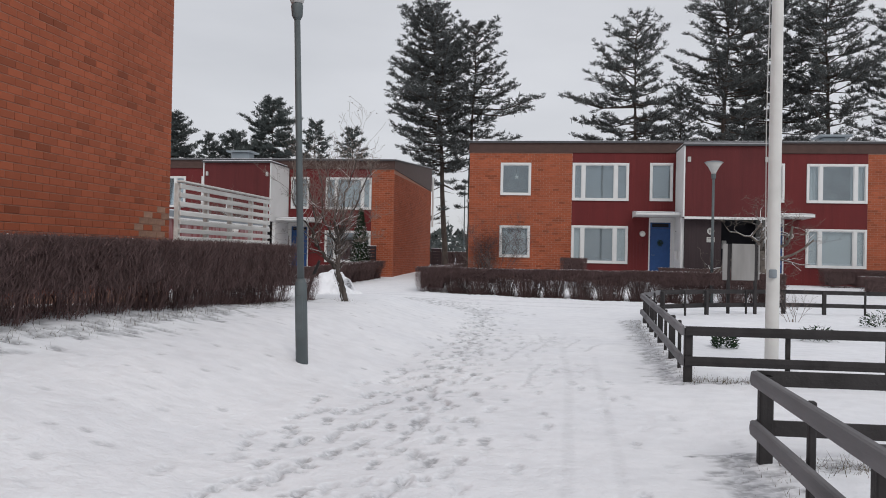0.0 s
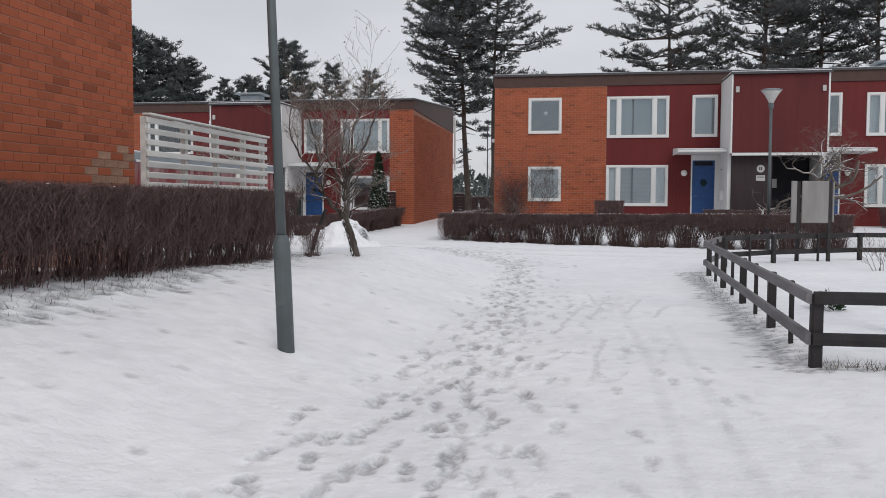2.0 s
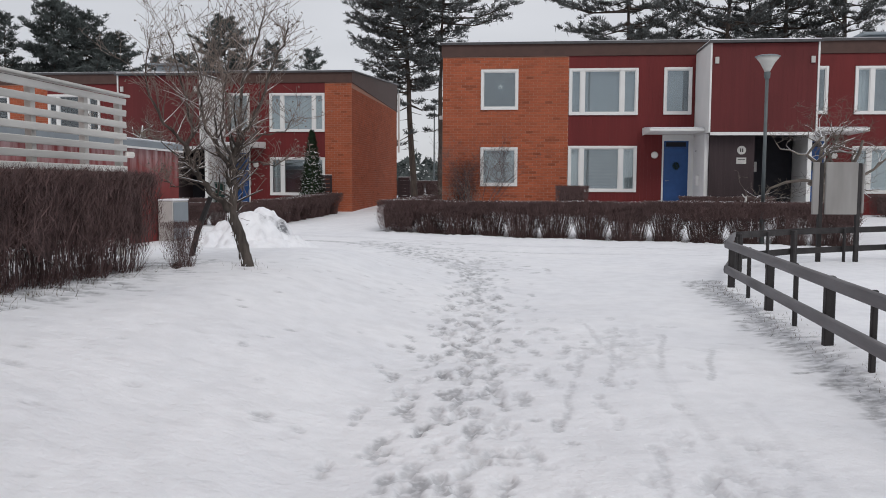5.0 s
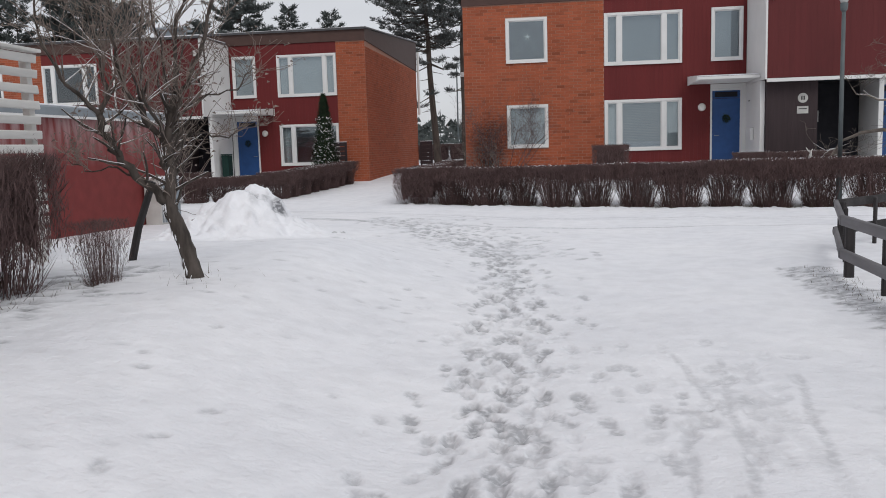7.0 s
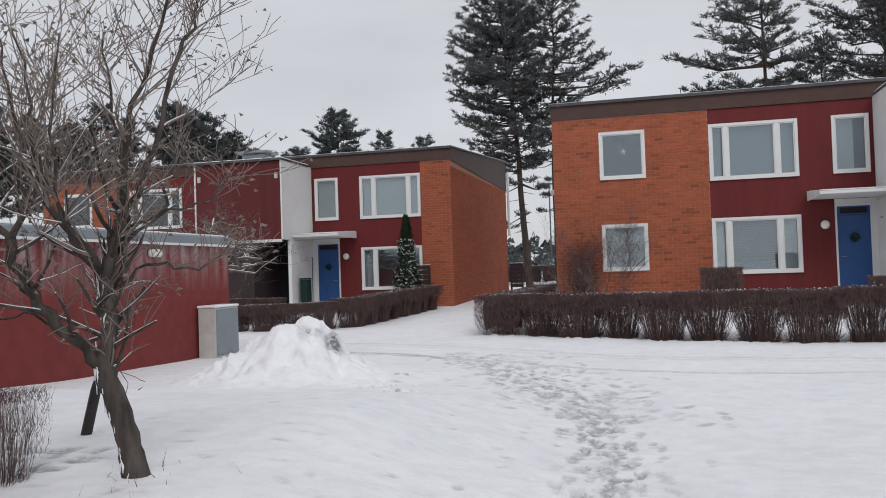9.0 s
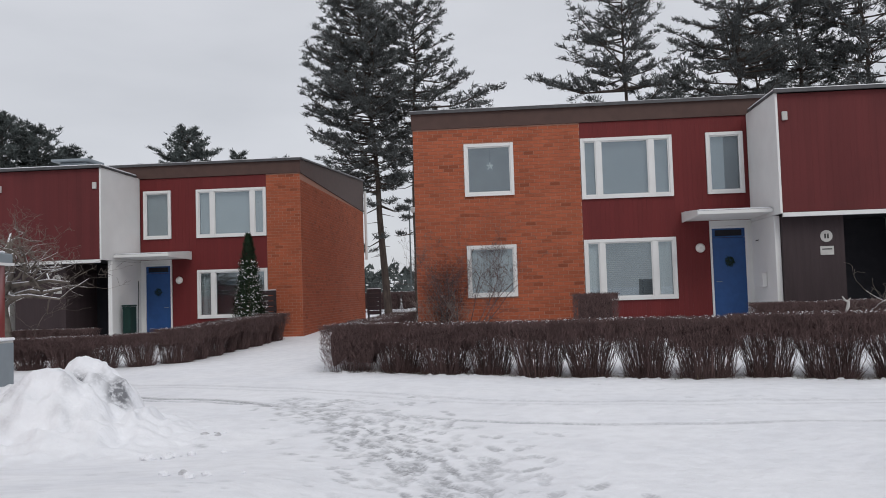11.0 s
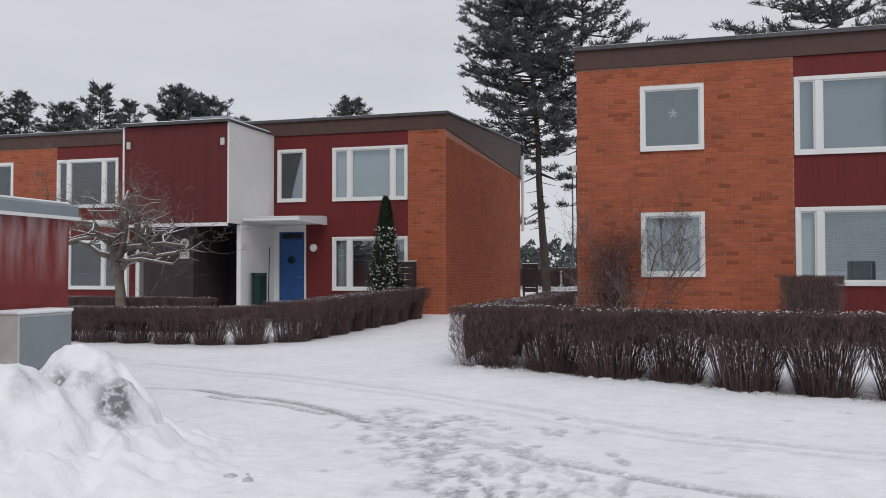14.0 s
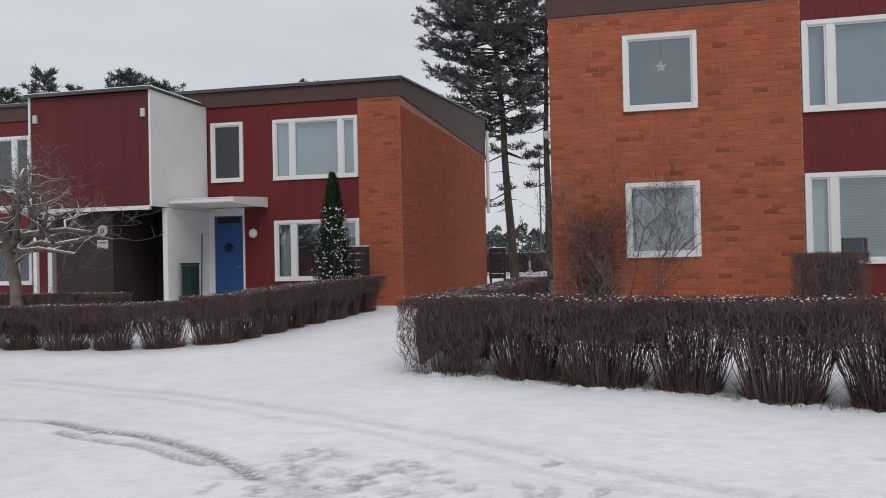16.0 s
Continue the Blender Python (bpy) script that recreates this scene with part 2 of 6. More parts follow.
# ---------- small builders ----------
class Soup:
    """Collects vertices and faces for one mesh."""

    def __init__(self):
        self.v, self.f = [], []

    def box(self, x0, x1, y0, y1, z0, z1, bevel=0.0):
        x0, x1 = min(x0, x1), max(x0, x1)
        y0, y1 = min(y0, y1), max(y0, y1)
        k = len(self.v)
        if bevel:
            b = min(bevel, (x1 - x0) / 3, (y1 - y0) / 3, (z1 - z0) / 3)
            for z, i in ((z0, b), (z0 + b, 0), (z1 - b, 0), (z1, b)):
                self.v += [(x0 + b, y0 + i, z), (x1 - b, y0 + i, z), (x1 - i, y0 + b, z), (x1 - i, y1 - b, z), (x1 - b, y1 - i, z), (x0 + b, y1 - i, z), (x0 + i, y1 - b, z), (x0 + i, y0 + b, z)]
            self.f.append([k + j for j in range(7, -1, -1)])
            for r in range(3):
                for j in range(8):
                    a, c = k + r * 8 + j, k + r * 8 + (j + 1) % 8
                    self.f.append([a, c, c + 8, a + 8])
            self.f.append([k + 24 + j for j in range(8)])
        else:
            self.v += [(x0, y0, z0), (x1, y0, z0), (x1, y1, z0), (x0, y1, z0), (x0, y0, z1), (x1, y0, z1), (x1, y1, z1), (x0, y1, z1)]
            self.f += [[k, k + 3, k + 2, k + 1], [k + 4, k + 5, k + 6, k + 7], [k, k + 1, k + 5, k + 4], [k + 1, k + 2, k + 6, k + 5], [k + 2, k + 3, k + 7, k + 6], [k + 3, k, k + 4, k + 7]]
        return self

    def tube(self, points, radii, sides=6):
        k = len(self.v)
        points = [Vector(p) for p in points]
        for i, p in enumerate(points):
            d = (points[min(i + 1, len(points) - 1)] - points[max(i - 1, 0)]).normalized()
            a = d.cross(Vector((0.31, 0.87, 0.39))).normalized()
            b = d.cross(a)
            for s in range(sides):
                t = 2 * math.pi * s / sides
                self.v.append(tuple(p + (a * math.cos(t) + b * math.sin(t)) * radii[i]))
        for i in range(len(points) - 1):
            for s in range(sides):
                a, c = k + i * sides + s, k + i * sides + (s + 1) % sides
                self.f.append([a, a + sides, c + sides, c])
        self.f.append([k + s for s in range(sides)])
        self.f.append([k + (len(points) - 1) * sides + s for s in range(sides - 1, -1, -1)])
        return self

    def spin(self, profile, centre, sides=20):
        """A turned form: profile of (radius, height) from bottom to top."""
        k = len(self.v)
        for r, h in profile:
            for s in range(sides):
                t = 2 * math.pi * s / sides
                self.v.append((centre[0] + r * math.cos(t), centre[1] + r * math.sin(t), centre[2] + h))
        for i in range(len(profile) - 1):
            for s in range(sides):
                a, c = k + i * sides + s, k + i * sides + (s + 1) % sides
                self.f.append([a, c, c + sides, a + sides])
        self.f.append([k + s for s in range(sides - 1, -1, -1)])
        self.f.append([k + (len(profile) - 1) * sides + s for s in range(sides)])
        return self

    def prism(self, plan, z0, z1):
        k, n = len(self.v), len(plan)
        self.v += [(x, y, z0) for x, y in plan] + [(x, y, z1) for x, y in plan]
        self.f += [[k + i for i in range(n - 1, -1, -1)], [k + n + i for i in range(n)]]
        self.f += [[k + i, k + (i + 1) % n, k + n + (i + 1) % n, k + n + i] for i in range(n)]
        return self

    def tri(self, a, b, c):
        k = len(self.v)
        self.v += [tuple(a), tuple(b), tuple(c)]
        self.f.append([k, k + 1, k + 2])

    def mesh(self, name, material):
        me = bpy.data.meshes.new(name)
        me.from_pydata(self.v, [], self.f)
        me.materials.append(material)
        me.update()
        return me


def part(name, soup, material, parent=None, label="", smooth=False):
    ob = new(name, soup.mesh(name, material))
    if smooth:
        ob.data.polygons.foreach_set("use_smooth", [True] * len(ob.data.polygons))
    ob.parent = parent
    return tagged(ob, label)


def thing(name, label, category, group="", kind="", at=None):
    ob = new(name)
    ob.empty_display_size = 0.2
    if at:
        ob.matrix_basis = pose(*at)
    return tagged(ob, label, category, group, kind)


def smooth01(a, b, x):
    t = np.clip((np.asarray(x, float) - a) / (b - a), 0, 1)
    return t * t * (3 - 2 * t)


# ---------- ground: one sheet of snow to the horizon ----------
def land(x, y):
    """Height of the ground: level path, raised lawn beside it, gentle rise to the houses."""
    x, y = np.asarray(x, float), np.asarray(y, float)
    z = -0.47 + 0 * x
    lawn = 0.46 * (1 - smooth01(0.2, 2.3, x)) * (1 - smooth01(-18.5, -13.5, y)) * smooth01(-60, -40, y)
    z = z + lawn
    z = z + 0.26 * (1 - smooth01(-0.9, 0.7, x)) * (1 - smooth01(-28.5, -20.8, y)) * smooth01(-60, -40, y)
    right = smooth01(-2.5, -0.8, x)
    z = z + 0.40 * right * smooth01(-7.0, -0.8, y) + 0.34 * (1 - right) * smooth01(-5.5, 13.0, y)
    z = z + 0.05 * smooth01(5.0, 5.6, x) * (1 - smooth01(-14, -12, y))
    run = np.interp(x, [-1.1, 0.5, 2.2, 3.8, 6.3, 8.5, 10.6], [-5.6, -5.9, -6.65, -7.4, -7.95, -8.5, -9.05])
    z = z - 0.07 * np.exp(-((y - run) / 0.6) ** 2) * smooth01(-1.8, -0.8, x) * (1 - smooth01(10.4, 11.2, x))
    z = z - 0.08 * np.exp(-((x + 6.0) ** 2 + (y + 9.0) ** 2) / 8)
    return z


def ground_z(x, y):
    return float(land(x, y))


def ground():
    def axis(runs, far):
        mid = np.concatenate([np.arange(a, b - st * 0.5, st) for a, b, st in runs])
        reach = np.cumsum([0.06 * 1.35 ** k for k in range(1, 45)])
        reach = reach[reach < far]
        return np.concatenate([mid[0] - reach[::-1], mid, mid[-1] + reach])

    xs = axis(((-7.5, 0.6, 0.065), (0.6, 4.7, 0.0235), (4.7, 10.5, 0.065)), 1500)
    ys = axis(((-35.5, -32.5, 0.034), (-32.5, -17.0, 0.0245), (-17.0, -9.0, 0.034), (-9.0, -4.5, 0.06)), 1500)
    X, Y = np.meshgrid(xs, ys)
    Z = land(X, Y)
    worn = np.zeros_like(X)
    rng = np.random.default_rng(4)
    near = (X > -8) & (X < 11) & (Y > -36) & (Y < -4)
    for amp, wave in ((0.010, 2.3), (0.003, 0.9), (0.001, 0.37)):
        for _ in range(5):
            a, ph = rng.uniform(0, 6.28), rng.uniform(0, 6.28)
            Z += near * amp / 2.2 * np.sin((X * np.cos(a) + Y * np.sin(a)) * 6.28 / wave + ph + 0.6 * np.sin(X * 1.3 + ph))

    # lowers the snow and greys it over the same outline
    def dent(cx, cy, turn, length, width, depth, mark, lip=0.3, crisp=1.0):
        r = max(length, width) * 1.6
        i0, i1 = np.searchsorted(ys, (cy - r, cy + r))
        j0, j1 = np.searchsorted(xs, (cx - r, cx + r))
        if i1 <= i0 or j1 <= j0:
            return
        dx, dy = X[i0:i1, j0:j1] - cx, Y[i0:i1, j0:j1] - cy
        u = (dx * math.cos(turn) + dy * math.sin(turn)) / length
        v = (-dx * math.sin(turn) + dy * math.cos(turn)) / width
        d = u * u + v * v
        hole = np.clip((1.2 - d) * crisp, 0, 1)
        rim = np.exp(-((np.sqrt(d) - 1.3) ** 2) / 0.05)
        Z[i0:i1, j0:j1] += -depth * hole + depth * lip * rim
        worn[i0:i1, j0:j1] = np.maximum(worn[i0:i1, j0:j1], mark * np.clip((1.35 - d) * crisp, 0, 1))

    # the trodden line bends with the path: x along y
    def middle(y):
        return float(np.interp(y, [-36, -30, -26, -22, -20, -18, -16, -14.5, -12.5, -11.2, -9], [2.6, 2.66, 2.65, 2.54, 2.5, 2.4, 2.1, 1.5, 0.7, 0.1, -0.8]))

    def walker(y0, y1, offset, stride, depth, mark, wander=0.1):
        """One walker's line of prints, left and right foot in turn."""
        y, foot, drift = y0, 1, rng.normal(0, wander)
        while y < y1:
            drift = 0.85 * drift + rng.normal(0, wander * 0.4)
            slope = (middle(y + 0.3) - middle(y - 0.3)) / 0.6
            x = middle(y) + 0.12 * float(np.interp(y, [-26, -21], [1, 0])) + (offset + drift) * float(np.interp(y, [-29, -22, -16, -12], [1.75, 0.7, 0.7, 1.2])) + foot * rng.uniform(0.06, 0.11)
            way = math.pi / 2 - math.atan(slope) + rng.normal(0, 0.18)
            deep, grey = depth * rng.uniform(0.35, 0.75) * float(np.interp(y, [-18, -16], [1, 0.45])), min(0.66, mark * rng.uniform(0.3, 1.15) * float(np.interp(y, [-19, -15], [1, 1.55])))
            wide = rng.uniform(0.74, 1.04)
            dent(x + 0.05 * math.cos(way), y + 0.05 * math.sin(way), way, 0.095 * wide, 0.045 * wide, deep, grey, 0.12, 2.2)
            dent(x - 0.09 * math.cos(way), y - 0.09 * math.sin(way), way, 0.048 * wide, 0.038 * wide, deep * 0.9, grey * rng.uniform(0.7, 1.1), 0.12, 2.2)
            y += stride * rng.uniform(0.85, 1.15)
            foot = -foot

    for offset, stride, depth, mark in ((0.0, 0.62, 0.04, 0.65), (-0.22, 0.58, 0.034, 0.6), (0.2, 0.66, 0.036, 0.55), (0.1, 0.4, 0.028, 0.5), (-0.08, 0.7, 0.036, 0.65), (0.42, 0.6, 0.03, 0.45), (-0.45, 0.64, 0.026, 0.4), (0.3, 0.45, 0.022, 0.45), (-0.3, 0.5, 0.026, 0.4), (-0.15, 0.5, 0.036, 0.6), (-0.35, 0.46, 0.03, 0.5), (0.06, 0.55, 0.036, 0.6), (-0.02, 0.36, 0.026, 0.5), (0.14, 0.5, 0.03, 0.55), (-0.26, 0.42, 0.03, 0.55), (-0.1, 0.44, 0.03, 0.6)):
        walker(-35.5 + rng.uniform(0, 0.5), -10.2 + rng.uniform(-1.5, 0.6), offset, stride, depth, mark)
    walker(-35.5, -20, 1.0, 0.66, 0.024, 0.35)
    walker(-35.4, -17, 0.6, 0.5, 0.02, 0.35, 0.2)
    walker(-35.3, -21, 1.3, 0.5, 0.018, 0.3, 0.2)
    # a second party beside the fence side of the path, with runner marks between their prints
    for _ in range(46):
        x, y, way = rng.normal(3.75, 0.33), rng.normal(-22.3, 0.55), rng.normal(1.3, 0.6)
        dent(x, y, way, 0.10, 0.048, rng.uniform(0.005, 0.011), rng.uniform(0.08, 0.32), 0.12, 2.2)
    for x0, y0, x1, y1 in ((3.62, -26.9, 3.74, -25.1), (3.30, -24.5, 3.38, -23.6), (3.66, -23.4, 3.9, -21.3), (3.8, -23.0, 3.62, -21.2), (4.05, -23.1, 4.3, -21.6), (3.42, -23.4, 3.5, -22.6), (4.35, -23.4, 4.6, -22.2)):
        for f in np.linspace(0, 1, 90):
            dent(x0 + (x1 - x0) * f + 0.012 * math.sin(f * 9), y0 + (y1 - y0) * f, 0, 0.022, 0.05, 0.0007, rng.uniform(0.12, 0.28), 0.0, 2.0)
    for _ in range(26):
        x, y = rng.normal(3.95, 0.28), rng.uniform(-27, -24.6)
        dent(x, y, rng.normal(1.5, 0.3), 0.10, 0.046, rng.uniform(0.005, 0.010), rng.uniform(0.08, 0.26), 0.12, 2.2)
    for _ in range(24):
        x, y = rng.normal(4.0, 0.3), rng.normal(-22.4, 0.3)
        dent(x, y, rng.uniform(0, 3), 0.13, 0.04, 0.003, rng.uniform(0.05, 0.18), 0.1, 1.6)
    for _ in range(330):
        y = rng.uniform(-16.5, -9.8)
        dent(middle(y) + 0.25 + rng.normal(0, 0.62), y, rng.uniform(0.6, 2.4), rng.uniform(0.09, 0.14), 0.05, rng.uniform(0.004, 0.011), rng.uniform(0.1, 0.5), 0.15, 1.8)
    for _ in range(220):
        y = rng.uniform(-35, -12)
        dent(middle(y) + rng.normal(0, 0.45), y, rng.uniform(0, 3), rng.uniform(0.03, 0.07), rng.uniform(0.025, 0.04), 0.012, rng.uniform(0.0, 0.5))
    for _ in range(300):
        dent(rng.uniform(-1, 2.0), rng.uniform(-34, -15), rng.uniform(0, 3), rng.uniform(0.03, 0.08), rng.uniform(0.025, 0.045), 0.006, rng.uniform(0.0, 0.4))
    for _ in range(60):
        dent(rng.uniform(-5, 7), rng.uniform(-14, -8), rng.uniform(0, 3), 0.09, 0.06, 0.012, rng.uniform(0.0, 0.3))

    def rut(points, width, depth, mark):
        P = np.array(points, float)
        s = np.linspace(0, 1, 400)
        px = np.interp(s, np.linspace(0, 1, len(P)), P[:, 0])
        py = np.interp(s, np.linspace(0, 1, len(P)), P[:, 1])
        for a, b in zip(px, py):
            dent(a, b + 0.02 * math.sin(a * 5), 0, width, width, depth * 0.12, mark * rng.uniform(0.45, 1), 0.0)

    # sledge and pram tracks along the path, wheel ruts on the cross road
    rut([(3.9, -35), (4.05, -31), (4.1, -26), (4.0, -22)], 0.05, 0.006, 0.12)
    rut([(4.35, -35), (4.4, -29), (4.45, -24)], 0.05, 0.006, 0.10)
    rut([(-6, -8.5), (-3.65, -9.0), (-2.45, -9.35), (-0.78, -10.55), (0.2, -11.2), (1.2, -11.8), (2.36, -12.38), (4.02, -12.68), (5, -12.8), (9, -12.9)], 0.085, 0.006, 0.36)
    rut([(-3.6, -9.02), (-2.45, -9.38), (-1.5, -9.95), (-0.78, -10.6)], 0.07, 0.012, 0.8)
    rut([(-3.2, -9.35), (-2.3, -9.72), (-1.3, -10.3)], 0.06, 0.010, 0.65)
    rut([(0.9, -11.7), (1.4, -11.95), (2.4, -12.4), (3.3, -12.55)], 0.07, 0.010, 0.6)
    rut([(-6, -6.6), (-3.86, -7.16), (-2.49, -7.79), (0.15, -9.19), (1.71, -10.25), (3.4, -10.9), (9, -11.2)], 0.10, 0.010, 0.24)
    rut([(-6, -6.9), (-3.86, -7.5), (-0.4, -9.25), (1.4, -10.45), (3.4, -11.2), (9, -11.5)], 0.07, 0.008, 0.2)
    # thin snow and bare turf along the fence foot
    for _ in range(1700):
        y = rng.uniform(-34, -17.5)
        if -29.6 < y < -26.4:
            continue
        dent(5.36 + (y + 26) * 0.02 + rng.normal(-0.1, 0.11), y, rng.uniform(0, 3), rng.uniform(0.03, 0.1), rng.uniform(0.025, 0.045), 0.003, rng.uniform(0.1, 0.8))
    for _ in range(300):
        dent(rng.uniform(5.4, 6.8), (-26.3 if rng.random() < 0.5 else -29.9) + rng.normal(0, 0.08), 0, 0.06, 0.04, 0.003, rng.uniform(0.1, 0.8))
    # bare soil under the hedges
    for _ in range(420):
        y = rng.uniform(-31, -20)
        dent(float(np.interp(y, [-26, -24, -21], [-0.25, -0.5, -0.75])) + rng.normal(0, 0.2), y, rng.uniform(0, 3), 0.1, 0.06, 0.01, rng.uniform(0.1, 0.8))
    # broken crust along the hedge foot
    for _ in range(700):
        x = rng.uniform(-1.3, 10.4)
        dent(x, hedge_line_b(x) - 0.1 + rng.normal(0, 0.16), rng.uniform(0, 3), rng.uniform(0.05, 0.12), rng.uniform(0.05, 0.09), rng.uniform(-0.02, 0.014), rng.uniform(0.0, 0.16))
    for _ in range(420):
        x = rng.uniform(-1.2, 10.4)
        dent(x, hedge_line_b(x) + 0.4 + rng.normal(0, 0.25), rng.uniform(0, 3), 0.09, 0.05, 0.01, rng.uniform(0.1, 0.7))

    # snow wrinkles of a shallow bank beside the path, left by clearing
    Z += near * 0.035 * np.exp(-((X - 1.8 + 0.2 * np.sin(Y * 0.7)) ** 2) / 0.14) * smooth01(-36, -34, Y) * (1 - smooth01(-19, -16, Y))
    rows, cols = X.shape
    idx = np.arange(rows * cols).reshape(rows, cols)
    faces = np.stack([idx[:-1, :-1], idx[:-1, 1:], idx[1:, 1:], idx[1:, :-1]], -1).reshape(-1, 4)
    me = bpy.data.meshes.new("ground")
    me.vertices.add(rows * cols)
    me.vertices.foreach_set("co", np.stack([X, Y, Z], -1).astype(np.float32).ravel())
    me.loops.add(faces.size)
    me.loops.foreach_set("vertex_index", faces.ravel().astype(np.int32))
    me.polygons.add(len(faces))
    me.polygons.foreach_set("loop_start", np.arange(0, faces.size, 4, dtype=np.int32))
    me.polygons.foreach_set("use_smooth", np.ones(len(faces), dtype=bool))
    me.update()
    me.validate()
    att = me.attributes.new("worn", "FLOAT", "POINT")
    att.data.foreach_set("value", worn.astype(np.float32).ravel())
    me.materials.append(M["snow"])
    tagged(new("ground", me), "snow-covered ground with trodden footprints and wheel tracks", "ground", kind="structure")


def hedge_line_b(x):
    """Front of the clipped hedge before the right-hand house row."""
    return float(np.interp(x, [-1.1, 0.5, 2.2, 3.8, 6.3, 8.5, 10.6], [-5.85, -6.15, -6.9, -7.65, -8.2, -8.75, -9.3]))


ground()


# ---------- terraced houses ----------
BRICKWORK = []  # brick skins, laid last


def wall_with_holes(soup, u0, u1, z0, z1, y0, y1, holes, X):
    """A wall slab between u0 and u1 with rectangular openings right through it."""
    us = sorted({u0, u1, *[h[0] for h in holes], *[h[1] for h in holes]})
    us = [u for u in us if u0 <= u <= u1]
    for a, b in zip(us[:-1], us[1:]):
        cuts = sorted((h[2], h[3]) for h in holes if h[0] <= a + 1e-6 and h[1] >= b - 1e-6)
        z = z0
        for c0, c1 in cuts:
            if c0 > z + 1e-6:
                soup.box(X(a), X(b), y0, y1, z, c0)
            z = c1
        if z1 > z + 1e-6:
            soup.box(X(a), X(b), y0, y1, z, z1)
    return soup


def board_skin(soup, u0, u1, z0, z1, y, holes, X, width=0.118):
    """Upright boards with narrow gaps, cut round the openings."""
    n = max(1, round((u1 - u0) / width))
    w = (u1 - u0) / n
    for i in range(n):
        a, b = u0 + i * w + 0.0008, u0 + (i + 1) * w - 0.0008
        cuts = sorted((h[2], h[3]) for h in holes if h[0] < b and h[1] > a)
        z = z0
        for c0, c1 in [*cuts, (z1, z1)]:
            if c0 > z + 0.01:
                soup.box(X(a), X(b), y - 0.022, y + 0.001, z, c0)
            z = max(z, c1)
    return soup


def window(parent, u0, u1, z0, z1, y, X, bars=(), fill="curtain"):
    """A white timber window: casing, bars, panes, sill and what hangs behind it."""
    w = part("window", Soup().box(X(u0), X(u1), y - 0.035, y - 0.02, z0 - 0.0, z0 + 0.012), M["white"], parent, "white timber window with clear panes")
    f = Soup()
    t = 0.085
    f.box(X(u0), X(u0 + t), y - 0.04, y + 0.10, z0, z1, 0.006).box(X(u1 - t), X(u1), y - 0.04, y + 0.10, z0, z1, 0.006)
    f.box(X(u0 + t), X(u1 - t), y - 0.04, y + 0.10, z1 - t, z1, 0.006).box(X(u0 + t), X(u1 - t), y - 0.04, y + 0.10, z0, z0 + t, 0.006)
    part("window_frame", f, M["white"], w)
    edges = [u0 + t, *[b for b in bars], u1 - t]
    for b in bars:
        part("mullion", Soup().box(X(b - 0.065), X(b + 0.065), y - 0.035, y + 0.09, z0 + t, z1 - t, 0.005), M["white"], w)
    for a, b in zip(edges[:-1], edges[1:]):
        a2, b2 = a + (0.065 if a in bars else 0), b - (0.065 if b in bars else 0)
        sash = Soup()
        s = 0.028
        for box in ((a2, a2 + s, z0 + t, z1 - t), (b2 - s, b2, z0 + t, z1 - t), (a2 + s, b2 - s, z0 + t, z0 + t + s), (a2 + s, b2 - s, z1 - t - s, z1 - t)):
            sash.box(X(box[0]), X(box[1]), y - 0.01, y + 0.05, box[2], box[3])
        part("sash", sash, M["white"], w)
        pane = part("pane", Soup().box(X(a2 + s), X(b2 - s), y + 0.018, y + 0.024, z0 + t + s, z1 - t - s), M["glass"], w)
        pane.visible_shadow = False
    part("window_sill", Soup().box(X(u0 + 0.004), X(u1 - 0.004), y - 0.062, y - 0.041, z0 - 0.006, z0 + 0.016, 0.004), M["white"], w)
    # what hangs inside
    a, b = u0 + t, u1 - t
    if fill == "blind":
        n, last = int((z1 - z0 - 0.2) / 0.05), len(edges) - 2
        for i, (p, q) in enumerate(zip(edges[:-1], edges[1:])):
            if last == 2 and i != 1:
                part("roller_shade", Soup().box(X(p + 0.03), X(q - 0.03), y + 0.115, y + 0.122, z0 + 0.05, z1 - 0.05), M["curtain"], w, "pale shade drawn behind the side pane")
                continue
            sl = Soup()
            for k in range(n):
                z = z0 + 0.1 + k * 0.05
                sl.box(X(p + 0.03), X(q - 0.03), y + 0.115, y + 0.135, z, z + 0.03)
            part("blind", sl, M["shade"], w, "closed grey slatted blind")
    elif fill in ("shade", "pale"):
        for p, q in zip(edges[:-1], edges[1:]):
            part("roller_shade", Soup().box(X(p + 0.02), X(q - 0.02), y + 0.115, y + 0.122, z0 + 0.05, z1 - 0.05), M["shade" if fill == "shade" else "blind"], w, "plain roller shade drawn down")
    else:
        spans = {"curtain": [(a, b)], "sides": [(a, a + 0.28 * (b - a)), (b - 0.24 * (b - a), b)], "none": [], "sheer": [(a, a + 0.2 * (b - a)), (b - 0.2 * (b - a), b)]}[fill]
        for p, q in spans:
            c, k, n = Soup(), 0, max(8, int((q - p) / 0.035))
            for i in range(n + 1):
                u = p + (q - p) * i / n
                d = y + 0.17 + 0.022 * math.sin(i * 1.5) + 0.008 * math.sin(i * 0.37)
                c.v += [(X(u), d, z0 + 0.04), (X(u), d, z1 - 0.03)]
            for i in range(n):
                c.f.append([2 * i, 2 * i + 2, 2 * i + 3, 2 * i + 1])
            part("curtain", c, M["curtain"], w, "pale folded curtain behind the glass")
    return w


